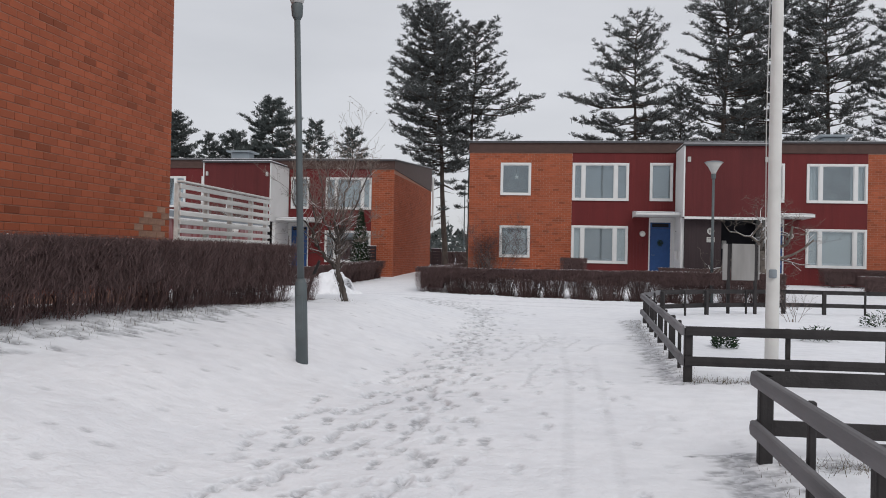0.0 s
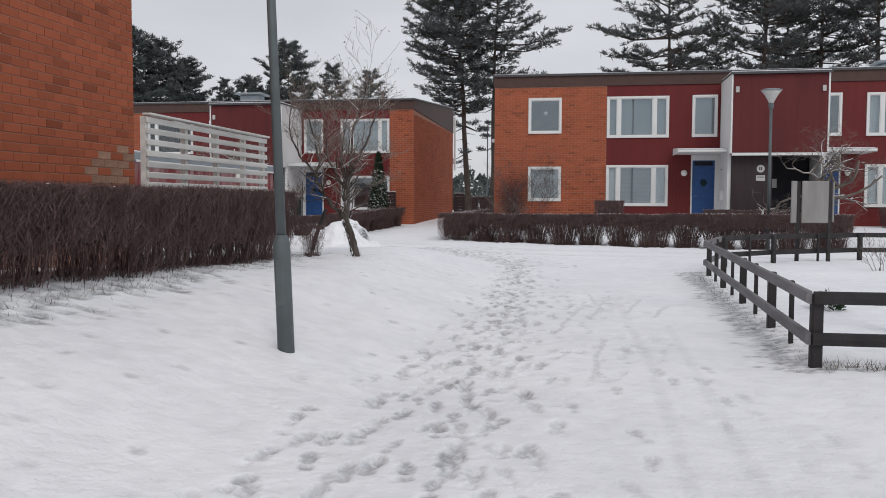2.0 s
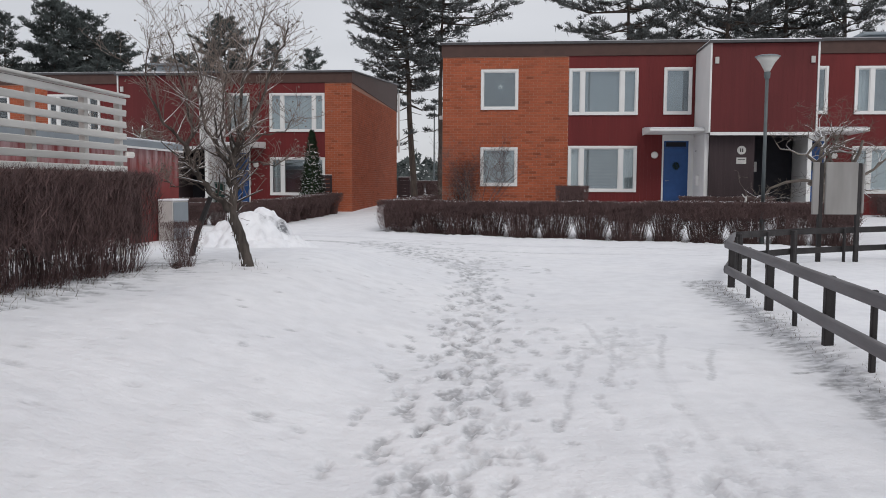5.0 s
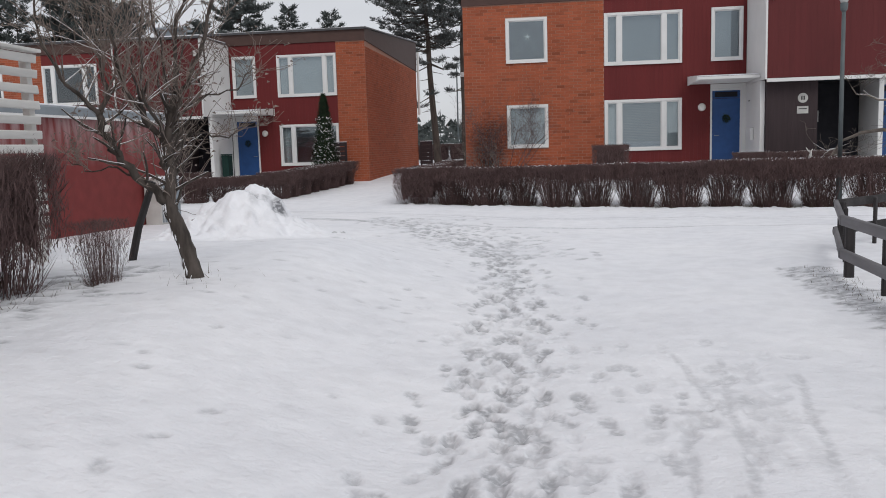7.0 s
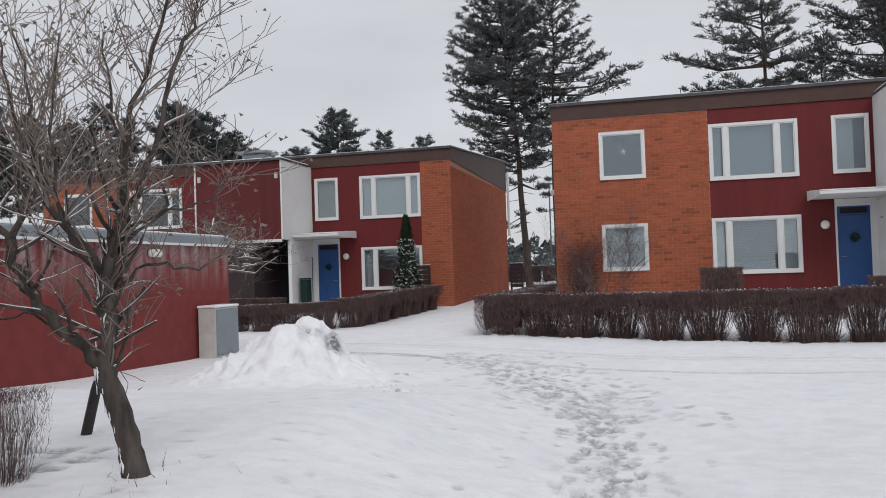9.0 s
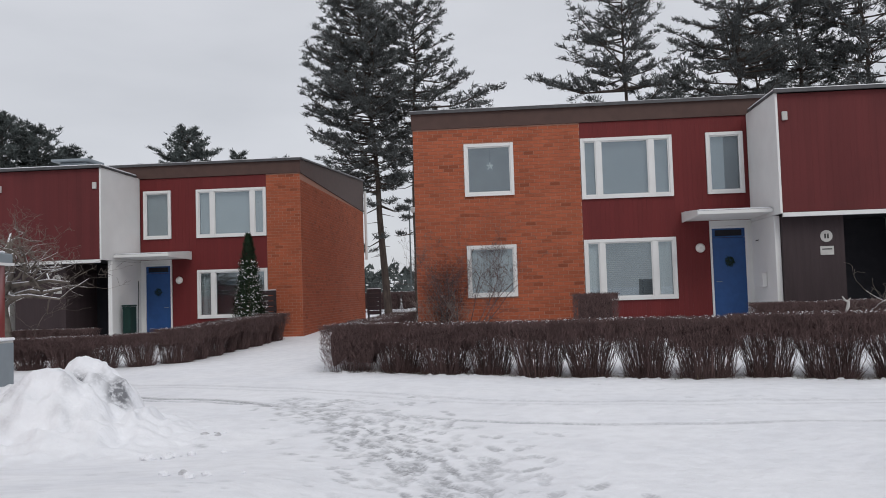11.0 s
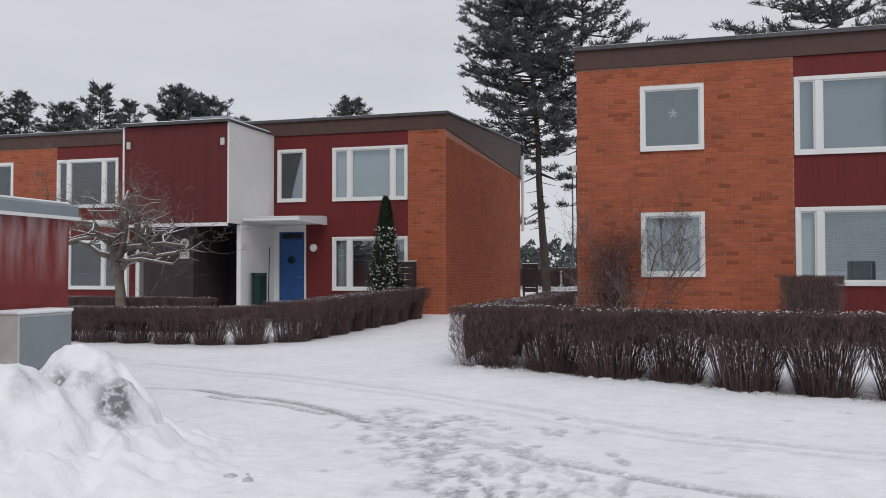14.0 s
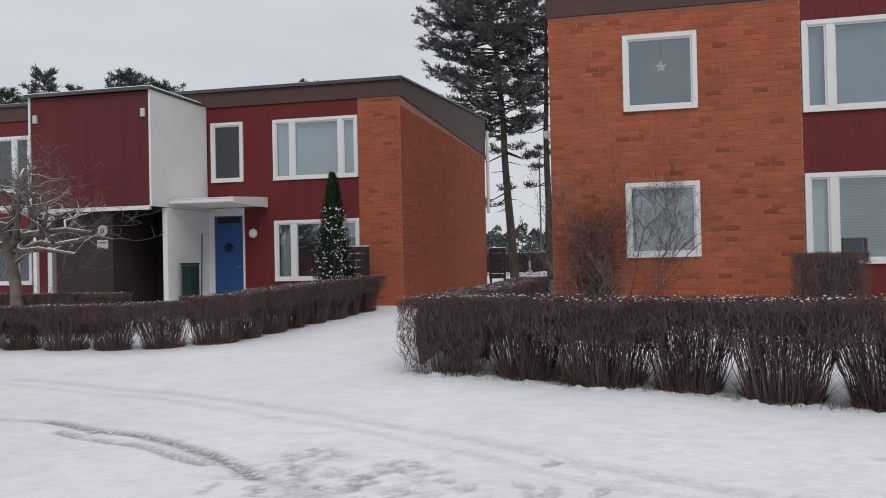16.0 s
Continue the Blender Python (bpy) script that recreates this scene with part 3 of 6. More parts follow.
def porch_lamp(parent, u, z, y, X):
    s = Soup()
    prof = [(0.115, 0.0), (0.12, 0.02), (0.105, 0.06), (0.07, 0.085), (0.02, 0.095)]
    k, sides = len(s.v), 20
    for r, h in prof:
        for i in range(sides):
            t = 2 * math.pi * i / sides
            s.v.append((X(u) + r * math.cos(t), y - 0.024 - h, z + r * math.sin(t)))
    for i in range(len(prof) - 1):
        for j in range(sides):
            a, c = k + i * sides + j, k + i * sides + (j + 1) % sides
            s.f.append([a, c, c + sides, a + sides])
    s.f.append([k + (len(prof) - 1) * sides + j for j in range(sides)])
    return part("wall_lamp", s, M["opal"], parent, "round opal wall lamp beside the door", True)


def front_door(parent, u0, u1, z0, z1, y, X, hinge):
    d = part("door", Soup().box(X(u0 + 0.05), X(u1 - 0.05), y + 0.012, y + 0.06, z0 + 0.03, z1 - 0.30, 0.004), M["blue"], parent, "blue painted front door with a dark wreath")
    fr = Soup()
    fr.box(X(u0), X(u0 + 0.05), y - 0.03, y + 0.09, z0, z1, 0.004).box(X(u1 - 0.05), X(u1), y - 0.03, y + 0.09, z0, z1, 0.004)
    fr.box(X(u0 + 0.05), X(u1 - 0.05), y - 0.03, y + 0.09, z1 - 0.06, z1, 0.004)
    part("door_frame", fr, M["white"], d)
    part("transom", Soup().box(X(u0 + 0.05), X(u1 - 0.05), y + 0.014, y + 0.05, z1 - 0.29, z1 - 0.06), M["blue"], d, "dark blue panel over the door")
    lights = Soup()
    lights.box(X(u0 + 0.13), X(u1 - 0.13), y + 0.008, y + 0.0135, z1 - 0.255, z1 - 0.10)
    part("transom_pane", lights, M["black"], d)
    part("threshold", Soup().box(X(u0), X(u1), y - 0.12, y + 0.06, z0 - 0.06, z0 + 0.028, 0.005), M["grey"], d)
    hu = u0 + 0.13 if hinge > 0 else u1 - 0.13
    part("door_handle", Soup().tube([(X(hu), y + 0.01, z0 + 1.02), (X(hu), y - 0.05, z0 + 1.02), (X(hu + 0.12 * hinge), y - 0.05, z0 + 1.02)], [0.01, 0.01, 0.009], 6), M["grey"], d)
    # wreath of short sprigs
    wr, rnd = Soup(), random.Random(5)
    cx, cz = (X(u0) + X(u1)) / 2, z0 + 1.52
    for i in range(260):
        t = rnd.uniform(0, 6.28)
        ring = 0.115 * rnd.random() ** 0.4
        p = Vector((cx + ring * math.cos(t), y - 0.01, cz + ring * math.sin(t)))
        q = p + Vector((rnd.gauss(0, 0.035), rnd.uniform(-0.05, 0.0), rnd.gauss(0, 0.035)))
        wr.tri(p, q, p + Vector((0.012, -0.01, 0.012)))
    part("wreath", wr, M["thuja"], d, "dark evergreen wreath")
    return d


def canopy(parent, u0, u1, z, y, X, deep=1.9):
    """White porch roof: deep at the wall, thin at its front edge, a lean-to sheet with snow on top."""
    def wedge(ua, ub, prof):
        s = Soup()
        for u in (ua, ub):
            s.v += [(X(u), y + d, z + h) for d, h in prof]
        n = len(prof)
        s.f += [[i, (i + 1) % n, n + (i + 1) % n, n + i] for i in range(n)] + [list(range(n - 1, -1, -1)), [n + i for i in range(n)]]
        return s
    c = part("porch_canopy", wedge(u0, u1, [(-0.03, 0.0), (-0.03, 0.20), (-deep, 0.085), (-deep, 0.015)]), M["white"], parent, "thin white porch canopy, deeper at the wall")
    part("fascia_board", wedge(u0 - 0.02, u1, [(-deep - 0.003, 0.02), (-deep - 0.003, 0.10), (-deep - 0.03, 0.10), (-deep - 0.03, 0.02)]), M["white"], c)
    part("end_board", wedge(u0 - 0.03, u0 - 0.003, [(-0.03, -0.03), (-0.03, 0.235), (-deep, 0.118), (-deep, -0.005)]), M["white"], c)
    part("roof_sheet", wedge(u0 + 0.004, u1 - 0.004, [(-0.035, 0.204), (-0.035, 0.224), (-deep, 0.108), (-deep, 0.088)]), M["roofing"], c)
    part("snow_cover", wedge(u0 + 0.03, u1 - 0.03, [(-0.04, 0.228), (-0.04, 0.25), (-deep + 0.03, 0.138), (-deep + 0.03, 0.112)]), M["snow"], c, "thin snow on the canopy")
    return c


def sign_plates(parent, u, z, y, X):
    s = Soup()
    k, sides = 0, 22
    for d in (0.0, -0.012):
        for i in range(sides):
            t = 2 * math.pi * i / sides
            s.v.append((X(u) + 0.135 * math.cos(t), y + d, z + 0.33 + 0.135 * math.sin(t)))
    for i in range(sides):
        s.f.append([i, (i + 1) % sides, sides + (i + 1) % sides, sides + i])
    s.f.append([sides + i for i in range(sides)])
    r = part("round_sign", s, M["dirty_white"], parent, "round white sign with dark bars")
    bars = Soup().box(X(u - 0.05), X(u - 0.012), y - 0.016, y - 0.0125, z + 0.275, z + 0.385).box(X(u + 0.012), X(u + 0.05), y - 0.016, y - 0.0125, z + 0.275, z + 0.385)
    part("bar", bars, M["ink"], r)
    p = part("plate_sign", Soup().box(X(u - 0.15), X(u + 0.15), y - 0.012, y, z - 0.1, z + 0.1, 0.003), M["dirty_white"], parent, "white notice plate with a line of dark bars")
    part("bar", Soup().box(X(u - 0.11), X(u + 0.11), y - 0.016, y - 0.0125, z + 0.02, z + 0.045), M["ink"], p)


def half(house, U, X, y, dz, brick_len, fills, sign_side):
    """One dwelling: brick part, boarded part with big windows, door and canopy.
    U maps the dwelling's own distance from its gable to the row's distance."""
    def span(a, b):
        p, q = sorted((U(a), U(b)))
        return p, q
    B = brick_len
    small = [] if B < 2 else [(*span(B - 3.01, B - 1.72), 0.83 + dz, 2.17 + dz), (*span(B - 3.01, B - 1.72), 3.46 + dz, 4.835 + dz)]
    big = [(*span(B + 0.01, B + 2.34), 0.65 + dz, 2.22 + dz), (*span(B + 0.01, B + 2.34), 3.27 + dz, 4.85 + dz)]
    narrow = (*span(B + 3.19, B + 4.12), 3.28 + dz, 4.86 + dz)
    door = (*span(B + 3.185, B + 4.11), 0.02 + dz, 2.45 + dz)
    holes = [*small, *big, narrow, door]
    b0, b1 = span(0, B)
    r0, r1 = span(B, B + 4.23)
    wb = part("brick_wall", wall_with_holes(Soup(), b0, b1, -0.6 + dz, 5.27 + dz, y, y + 0.25, holes, X), M["mortar"], house, "orange-red brick front wall")
    BRICKWORK.append((wb, "x", X, b0, b1, -0.5 + dz, 5.25 + dz, y, holes))
    wr = part("boarded_wall", wall_with_holes(Soup(), r0, r1, -0.4 + dz, 5.27 + dz, y + 0.02, y + 0.25, holes, X), M["red"], house, "dark red boarded front wall")
    part("board", board_skin(Soup(), r0, r1, -0.1 + dz, 5.26 + dz, y + 0.02, holes, X), M["red"], wr, "upright dark red boards")
    part("plinth", Soup().box(X(r0), X(r1), y - 0.004, y + 0.019, -0.45 + dz, -0.11 + dz), M["grey"], house)
    for h in holes[:-1]:
        a, b, z0, z1, deep = h[0] - 0.1, h[1] + 0.1, h[2] - 0.3, h[3] + 0.1, y + 1.6
        s = Soup()
        s.v = [(X(u), d, z) for u, d, z in ((a, y + 0.26, z0), (b, y + 0.26, z0), (b, deep, z0), (a, deep, z0), (a, y + 0.26, z1), (b, y + 0.26, z1), (b, deep, z1), (a, deep, z1))]
        s.f = [[0, 1, 2, 3], [7, 6, 5, 4], [2, 6, 7, 3], [0, 3, 7, 4], [1, 5, 6, 2]]
        part("room_lining", s, M["room"], house, "dim room behind the window")
    for h, f in zip(small, fills[:2]):
        window(house, *h, y, X, (), f)
    for h, f in zip(big, fills[2:4]):
        first, second = sorted((U(B + 0.465), U(B + 1.80)))
        window(house, *h, y, X, (first, second), f)
    window(house, *narrow, y, X, (), fills[4])
    hinge = 1 if U(1) > U(0) else -1
    front_door(house, *door, y, X, hinge)
    j0, j1 = span(B + 4.112, B + 4.225)
    part("jamb_panel", Soup().box(X(j0), X(j1), y - 0.028, y + 0.019, -0.1 + dz, 2.59 + dz, 0.003), M["white"], house, "white panel beside the door")
    j0, j1 = span(B + 3.185, B + 4.11)
    part("head_panel", Soup().box(X(j0), X(j1), y - 0.026, y + 0.019, 2.452 + dz, 2.59 + dz, 0.003), M["white"], house)
    lu = U(B + 2.93)
    porch_lamp(house, lu, 1.91 + dz, y, X)
    Xc = (lambda v: X(U(v)))
    canopy(house, B + 2.53, B + 4.215, 2.60 + dz, y, Xc, 1.82 if dz == 0 else 1.9)


def projecting(house, ua, ub, X, y, dz, closet_from_low, out, screen):
    """Upper storey standing out between two dwellings, white cheeks, store and passage below."""
    f = y - out
    top, low = 5.27 + dz, 2.55 + dz
    body = part("upper_volume", Soup().box(X(ua + 0.06), X(ub - 0.06), f + 0.02, y + 0.01, low, top), M["red_dark"], house, "projecting upper storey with red-brown boards")
    part("board", board_skin(Soup(), ua + 0.06, ub - 0.06, low + 0.01, top - 0.01, f + 0.02, [], X, 0.14), M["red_dark"], body)
    for u, s in ((ua, 1), (ub, -1)):
        part("cheek_wall", Soup().box(X(u), X(u + 0.055 * s), f - 0.03, y - 0.002, low - 0.02, top + 0.02, 0.004), M["white"], house, "white rendered side of the upper storey")
        part("screen_wall", Soup().box(X(u - 0.01 * s), X(u + 0.12 * s), y - screen, y - 0.004, -0.3 + dz, low - 0.03, 0.006), M["white"], house, "white screen wall beside the door")
        part("wall_vent", Soup().box(X(u + (0.14 + 0.0) * s), X(u + 0.26 * s), f - 0.06, f - 0.002, top - 0.62, top - 0.42, 0.01), M["dirty_white"], house)
    part("edge_board", Soup().box(X(ua + 0.06), X(ub - 0.06), f - 0.02, f + 0.05, low - 0.10, low - 0.003, 0.004), M["white"], house)
    part("soffit", Soup().box(X(ua + 0.13), X(ub - 0.13), f + 0.06, y - 0.01, low - 0.05, low - 0.006), M["black"], house)
    r = part("volume_roof", Soup().box(X(ua - 0.04), X(ub + 0.04), f - 0.10, y - 0.26, top + 0.022, top + 0.075, 0.01), M["roofing"], house)
    part("roof_trim", Soup().box(X(ua - 0.05), X(ub + 0.05), f - 0.125, f - 0.102, top + 0.0, top + 0.085, 0.004), M["roofing"], r)
    part("snow_cover", Soup().box(X(ua - 0.02), X(ub + 0.02), f - 0.06, y - 0.27, top + 0.078, top + 0.115, 0.02), M["snow"], r)
    # store with a brown front on one side of the passage
    w = ub - ua
    c0, c1 = (ua + 0.13, ua + 0.46 * w) if closet_from_low else (ub - 0.61 * w, ub - 0.46)
    cl = part("store_wall", Soup().box(X(c0), X(c1), f + 0.35, y - 0.3, -0.35 + dz, low - 0.06), M["brown"], house, "dark brown boarded store under the upper storey")
    part("board", board_skin(Soup(), c0, c1, -0.2 + dz, low - 0.07, f + 0.35, [], X, 0.1), M["brown"], cl)
    p0, p1 = (c1, ub - 0.13) if closet_from_low else (ua + 0.13, c0)
    # closes the open passage with a near-black sheet in place of its shade
    part("passage_back", Soup().box(X(p0 + 0.002), X(p1 - 0.002), y - 0.35, y - 0.30, -0.35 + dz, low - 0.06), M["black"], house, "near-black sheet with the passage shade put into its colour")
    part("notice", Soup().box(X((p0 * 0.75 + p1 * 0.25) - 0.09), X((p0 * 0.75 + p1 * 0.25) + 0.09), y - 0.365, y - 0.355, 1.35 + dz, 1.68 + dz), M["dirty_white"], house)
    sign_plates(house, (c0 + c1 * 2) / 3 + 0.06 if closet_from_low else c0 + 0.27, 1.67 + dz, f + 0.325, X)
    post = ub - 0.06
    if not closet_from_low:
        part("corner_post", Soup().box(X(post - 0.05), X(post + 0.05), f + 0.06, f + 0.16, -0.4 + dz, low - 0.11, 0.005), M["white"], house)


def roof(house, u0, u1, X, y, depth, dz, rise=0.80):
    """Low monopitch roof: brown fascia, metal edge, thin snow."""
    z0, z1 = 5.27 + dz, 5.70 + dz
    s = Soup()
    a, b = X(u0 - 0.03), X(u1 + 0.03)
    a, b = min(a, b), max(a, b)
    fr, bk = y - 0.05, y + depth + 0.05
    up = rise
    s.v += [(a, fr, z0), (b, fr, z0), (b, bk, z0 + up * -0.25), (a, bk, z0 + up * -0.25), (a, fr, z1), (b, fr, z1), (b, bk, z1 + up), (a, bk, z1 + up)]
    s.f += [[0, 3, 2, 1], [4, 5, 6, 7], [0, 1, 5, 4], [1, 2, 6, 5], [2, 3, 7, 6], [3, 0, 4, 7]]
    r = part("roof", s, M["fascia"], house, "low roof with a deep brown fascia")
    def rim(lift, thick, grow, material, name):
        t = Soup()
        q = [(a - grow, fr - grow, z1 + lift), (b + grow, fr - grow, z1 + lift), (b + grow, bk + grow, z1 + up + lift), (a - grow, bk + grow, z1 + up + lift)]
        t.v += q + [(x, yy, z + thick) for x, yy, z in q]
        t.f += [[0, 3, 2, 1], [4, 5, 6, 7], [0, 1, 5, 4], [1, 2, 6, 5], [2, 3, 7, 6], [3, 0, 4, 7]]
        part(name, t, material, r)
    rim(0.003, 0.05, 0.06, M["roofing"], "roof_edge")
    rim(0.055, 0.014, 0.03, M["snow"], "snow_cover")
    g = Soup().box(a - 0.05, b + 0.05, fr - 0.075, fr - 0.062, z1 - 0.03, z1 + 0.052)
    part("edge_flashing", g, M["roofing"], r)
    return r


def shell(house, u0, u1, X, y, depth, dz, rise=0.80):
    """Gable walls and back of a row."""
    for u, n in ((u0, "near"), (u1, "far")):
        inner = u + 0.25 if u == u0 else u - 0.25
        xa, xb = sorted((X(u), X(inner)))
        s = Soup()
        ya, yb = y + 0.251, y + depth
        h0, h1 = 5.265 + dz, 5.265 + dz + rise * -0.25
        s.v += [(xa, ya, -0.6 + dz), (xb, ya, -0.6 + dz), (xb, yb, -0.6 + dz), (xa, yb, -0.6 + dz), (xa, ya, h0), (xb, ya, h0), (xb, yb, h1), (xa, yb, h1)]
        s.f += [[0, 3, 2, 1], [4, 5, 6, 7], [0, 1, 5, 4], [1, 2, 6, 5], [2, 3, 7, 6], [3, 0, 4, 7]]
        g = part("gable_wall", s, M["mortar"], house, "plain brick gable wall")
        if u == u0:
            BRICKWORK.append((g, "y", 1 if X(1) < X(0) else -1, X(u), y, y + depth, -0.5 + dz, 5.25 + dz, rise))
    part("back_wall", Soup().box(X(u0 + 0.26), X(u1 - 0.26), y + depth - 0.25, y + depth, -0.6 + dz, 5.2 + dz), M["red"], house)
    part("floor_slab", Soup().box(X(u0 + 0.26), X(u1 - 0.26), y + 0.26, y + depth - 0.26, -0.62 + dz, -0.05 + dz), M["grey"], house)


# right-hand row: full first dwelling, mirrored second one
row_b = thing("terraced_house", "two-storey orange brick and red boarded terraced house, thin snow on roof", "house", "terraced houses")
XB = lambda u: u
half(row_b, lambda u: u, XB, 0.0, 0.0, 4.34, ["pale", "none", "blind", "shade", "shade"], 1)
half(row_b, lambda u: 20.4 - u, XB, 0.0, 0.0, 4.34, ["pale", "none", "pale", "sides", "none"], -1)
projecting(row_b, 8.57, 11.83, XB, 0.0, 0.0, True, 2.30, 1.86)
part("letter_box", Soup().box(8.45, 8.556, -1.15, -0.85, 0.88, 1.22, 0.012), M["white"], row_b, "small white letter box on the screen wall")
part("screen_hook", Soup().box(8.535, 8.557, -0.62, -0.42, 2.02, 2.04, 0.004), M["ink"], row_b)
roof(row_b, 0, 20.4, XB, 0.0, 11.8, 0.0)
shell(row_b, 0, 20.4, XB, 0.0, 11.8, 0.0)

# left-hand row: set back, a little lower, mirrored, with a narrow first brick pier
AY, AZ = 4.75, -0.26
row_a = thing("terraced_house", "two-storey red boarded terraced house with brick gable behind a hedge", "house", "terraced houses")
XA = lambda u: -4.25 - u
half(row_a, lambda u: u, XA, AY, AZ, 1.12, ["curtain", "none", "sides", "pale", "pale"], 1)
half(row_a, lambda u: 17.2 - u, XA, AY, AZ, 4.34 - 0.3 + 0.0, ["curtain", "curtain", "sides", "curtain", "curtain"], -1)
projecting(row_a, 5.36, 8.72, XA, AY, AZ, False, 2.6, 2.0)
roof(row_a, 0, 17.2, XA, AY, 11.6, AZ)
shell(row_a, 0, 17.2, XA, AY, 11.6, AZ)
part("roof_vent", Soup().box(-13.6, -12.6, AY + 2.2, AY + 3.0, 5.5, 6.08, 0.05).box(-13.8, -12.4, AY + 2.0, AY + 3.2, 6.085, 6.17, 0.02), M["grey"], row_a, "grey metal roof vent box")
part("downpipe", Soup().tube([(-4.12, AY + 11.55, 2.6), (-4.12, AY + 11.55, 5.75)], [0.06, 0.06], 10), M["white"], row_a, "white downpipe")
part("gable_lamp", Soup().box(-0.22, -0.002, 0.9, 1.05, 3.2, 3.34, 0.02), M["white"], row_b, "small white gable lamp")
part("roof_vent", Soup().box(15.3, 16.3, 3.4, 4.2, 5.8, 6.42, 0.05).box(15.1, 16.5, 3.2, 4.4, 6.425, 6.52, 0.02), M["grey"], row_b, "grey metal roof vent box")

def paper_star(x, y, z, r):
    s, n = Soup(), 5
    s.v.append((x, y - 0.03, z))
    for i in range(2 * n):
        t, q = math.pi * i / n, r if i % 2 == 0 else r * 0.42
        s.v.append((x + q * math.sin(t), y, z + q * math.cos(t)))
    s.v.append((x, y + 0.03, z))
    k = 2 * n + 1
    for i in range(2 * n):
        a, b = 1 + i, 1 + (i + 1) % (2 * n)
        s.f += [[0, b, a], [k, a, b]]
    t = thing("paper_star", "white paper star hanging inside the upper window", "ornament")
    part("star", s, M["opal"], t)
    part("cord", Soup().tube([(x, y, z + r), (x, y, 4.86)], [0.004, 0.004], 4), M["ink"], t)


paper_star(2.0, 0.09, 4.25, 0.12)

# gable house beside the lawn
house_c = thing("brick_house", "tall windowless orange brick gable of a house behind a hedge", "house")
g = part("gable_wall", Soup().box(-11.9, -1.93, -36.0, -23.58, -0.6, 6.4), M["mortar"], house_c, "orange-red brick gable wall")
BRICKWORK.append((g, "c", 1, -1.93, -36.0, -23.58, -0.2, 6.38, 0))
part("roof", Soup().box(-12.0, -1.85, -36.1, -23.5, 6.404, 6.9, 0.02), M["fascia"], house_c, "flat roof with a brown fascia")
part("edge_flashing", Soup().box(-12.1, -1.80, -36.2, -23.45, 6.904, 6.97), M["roofing"], house_c)

# red shed with a flat roof
SHED_Z = -0.6
shed = thing("shed", "low flat-roofed shed with red painted walls", "shed")
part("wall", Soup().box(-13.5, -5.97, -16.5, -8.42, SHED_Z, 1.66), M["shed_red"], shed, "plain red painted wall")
sf = part("roof", Soup().box(-13.6, -5.88, -16.6, -8.32, 1.664, 1.86, 0.02), M["grey"], shed, "flat roof with a weathered grey edge")
part("snow_cover", Soup().box(-13.5, -5.95, -16.5, -8.42, 1.864, 1.90, 0.015), M["snow"], sf)
part("edge_board", Soup().box(-5.879, -5.862, -16.61, -8.31, 1.655, 1.70), M["white"], sf)
part("edge_board", Soup().box(-13.6, -5.87, -8.319, -8.30, 1.655, 1.70), M["white"], sf)
lampcase = Soup().box(-5.968, -5.86, -11.35, -11.0, 1.43, 1.57, 0.035)
part("wall_lamp", lampcase, M["opal"], shed, "white oval bulkhead lamp")


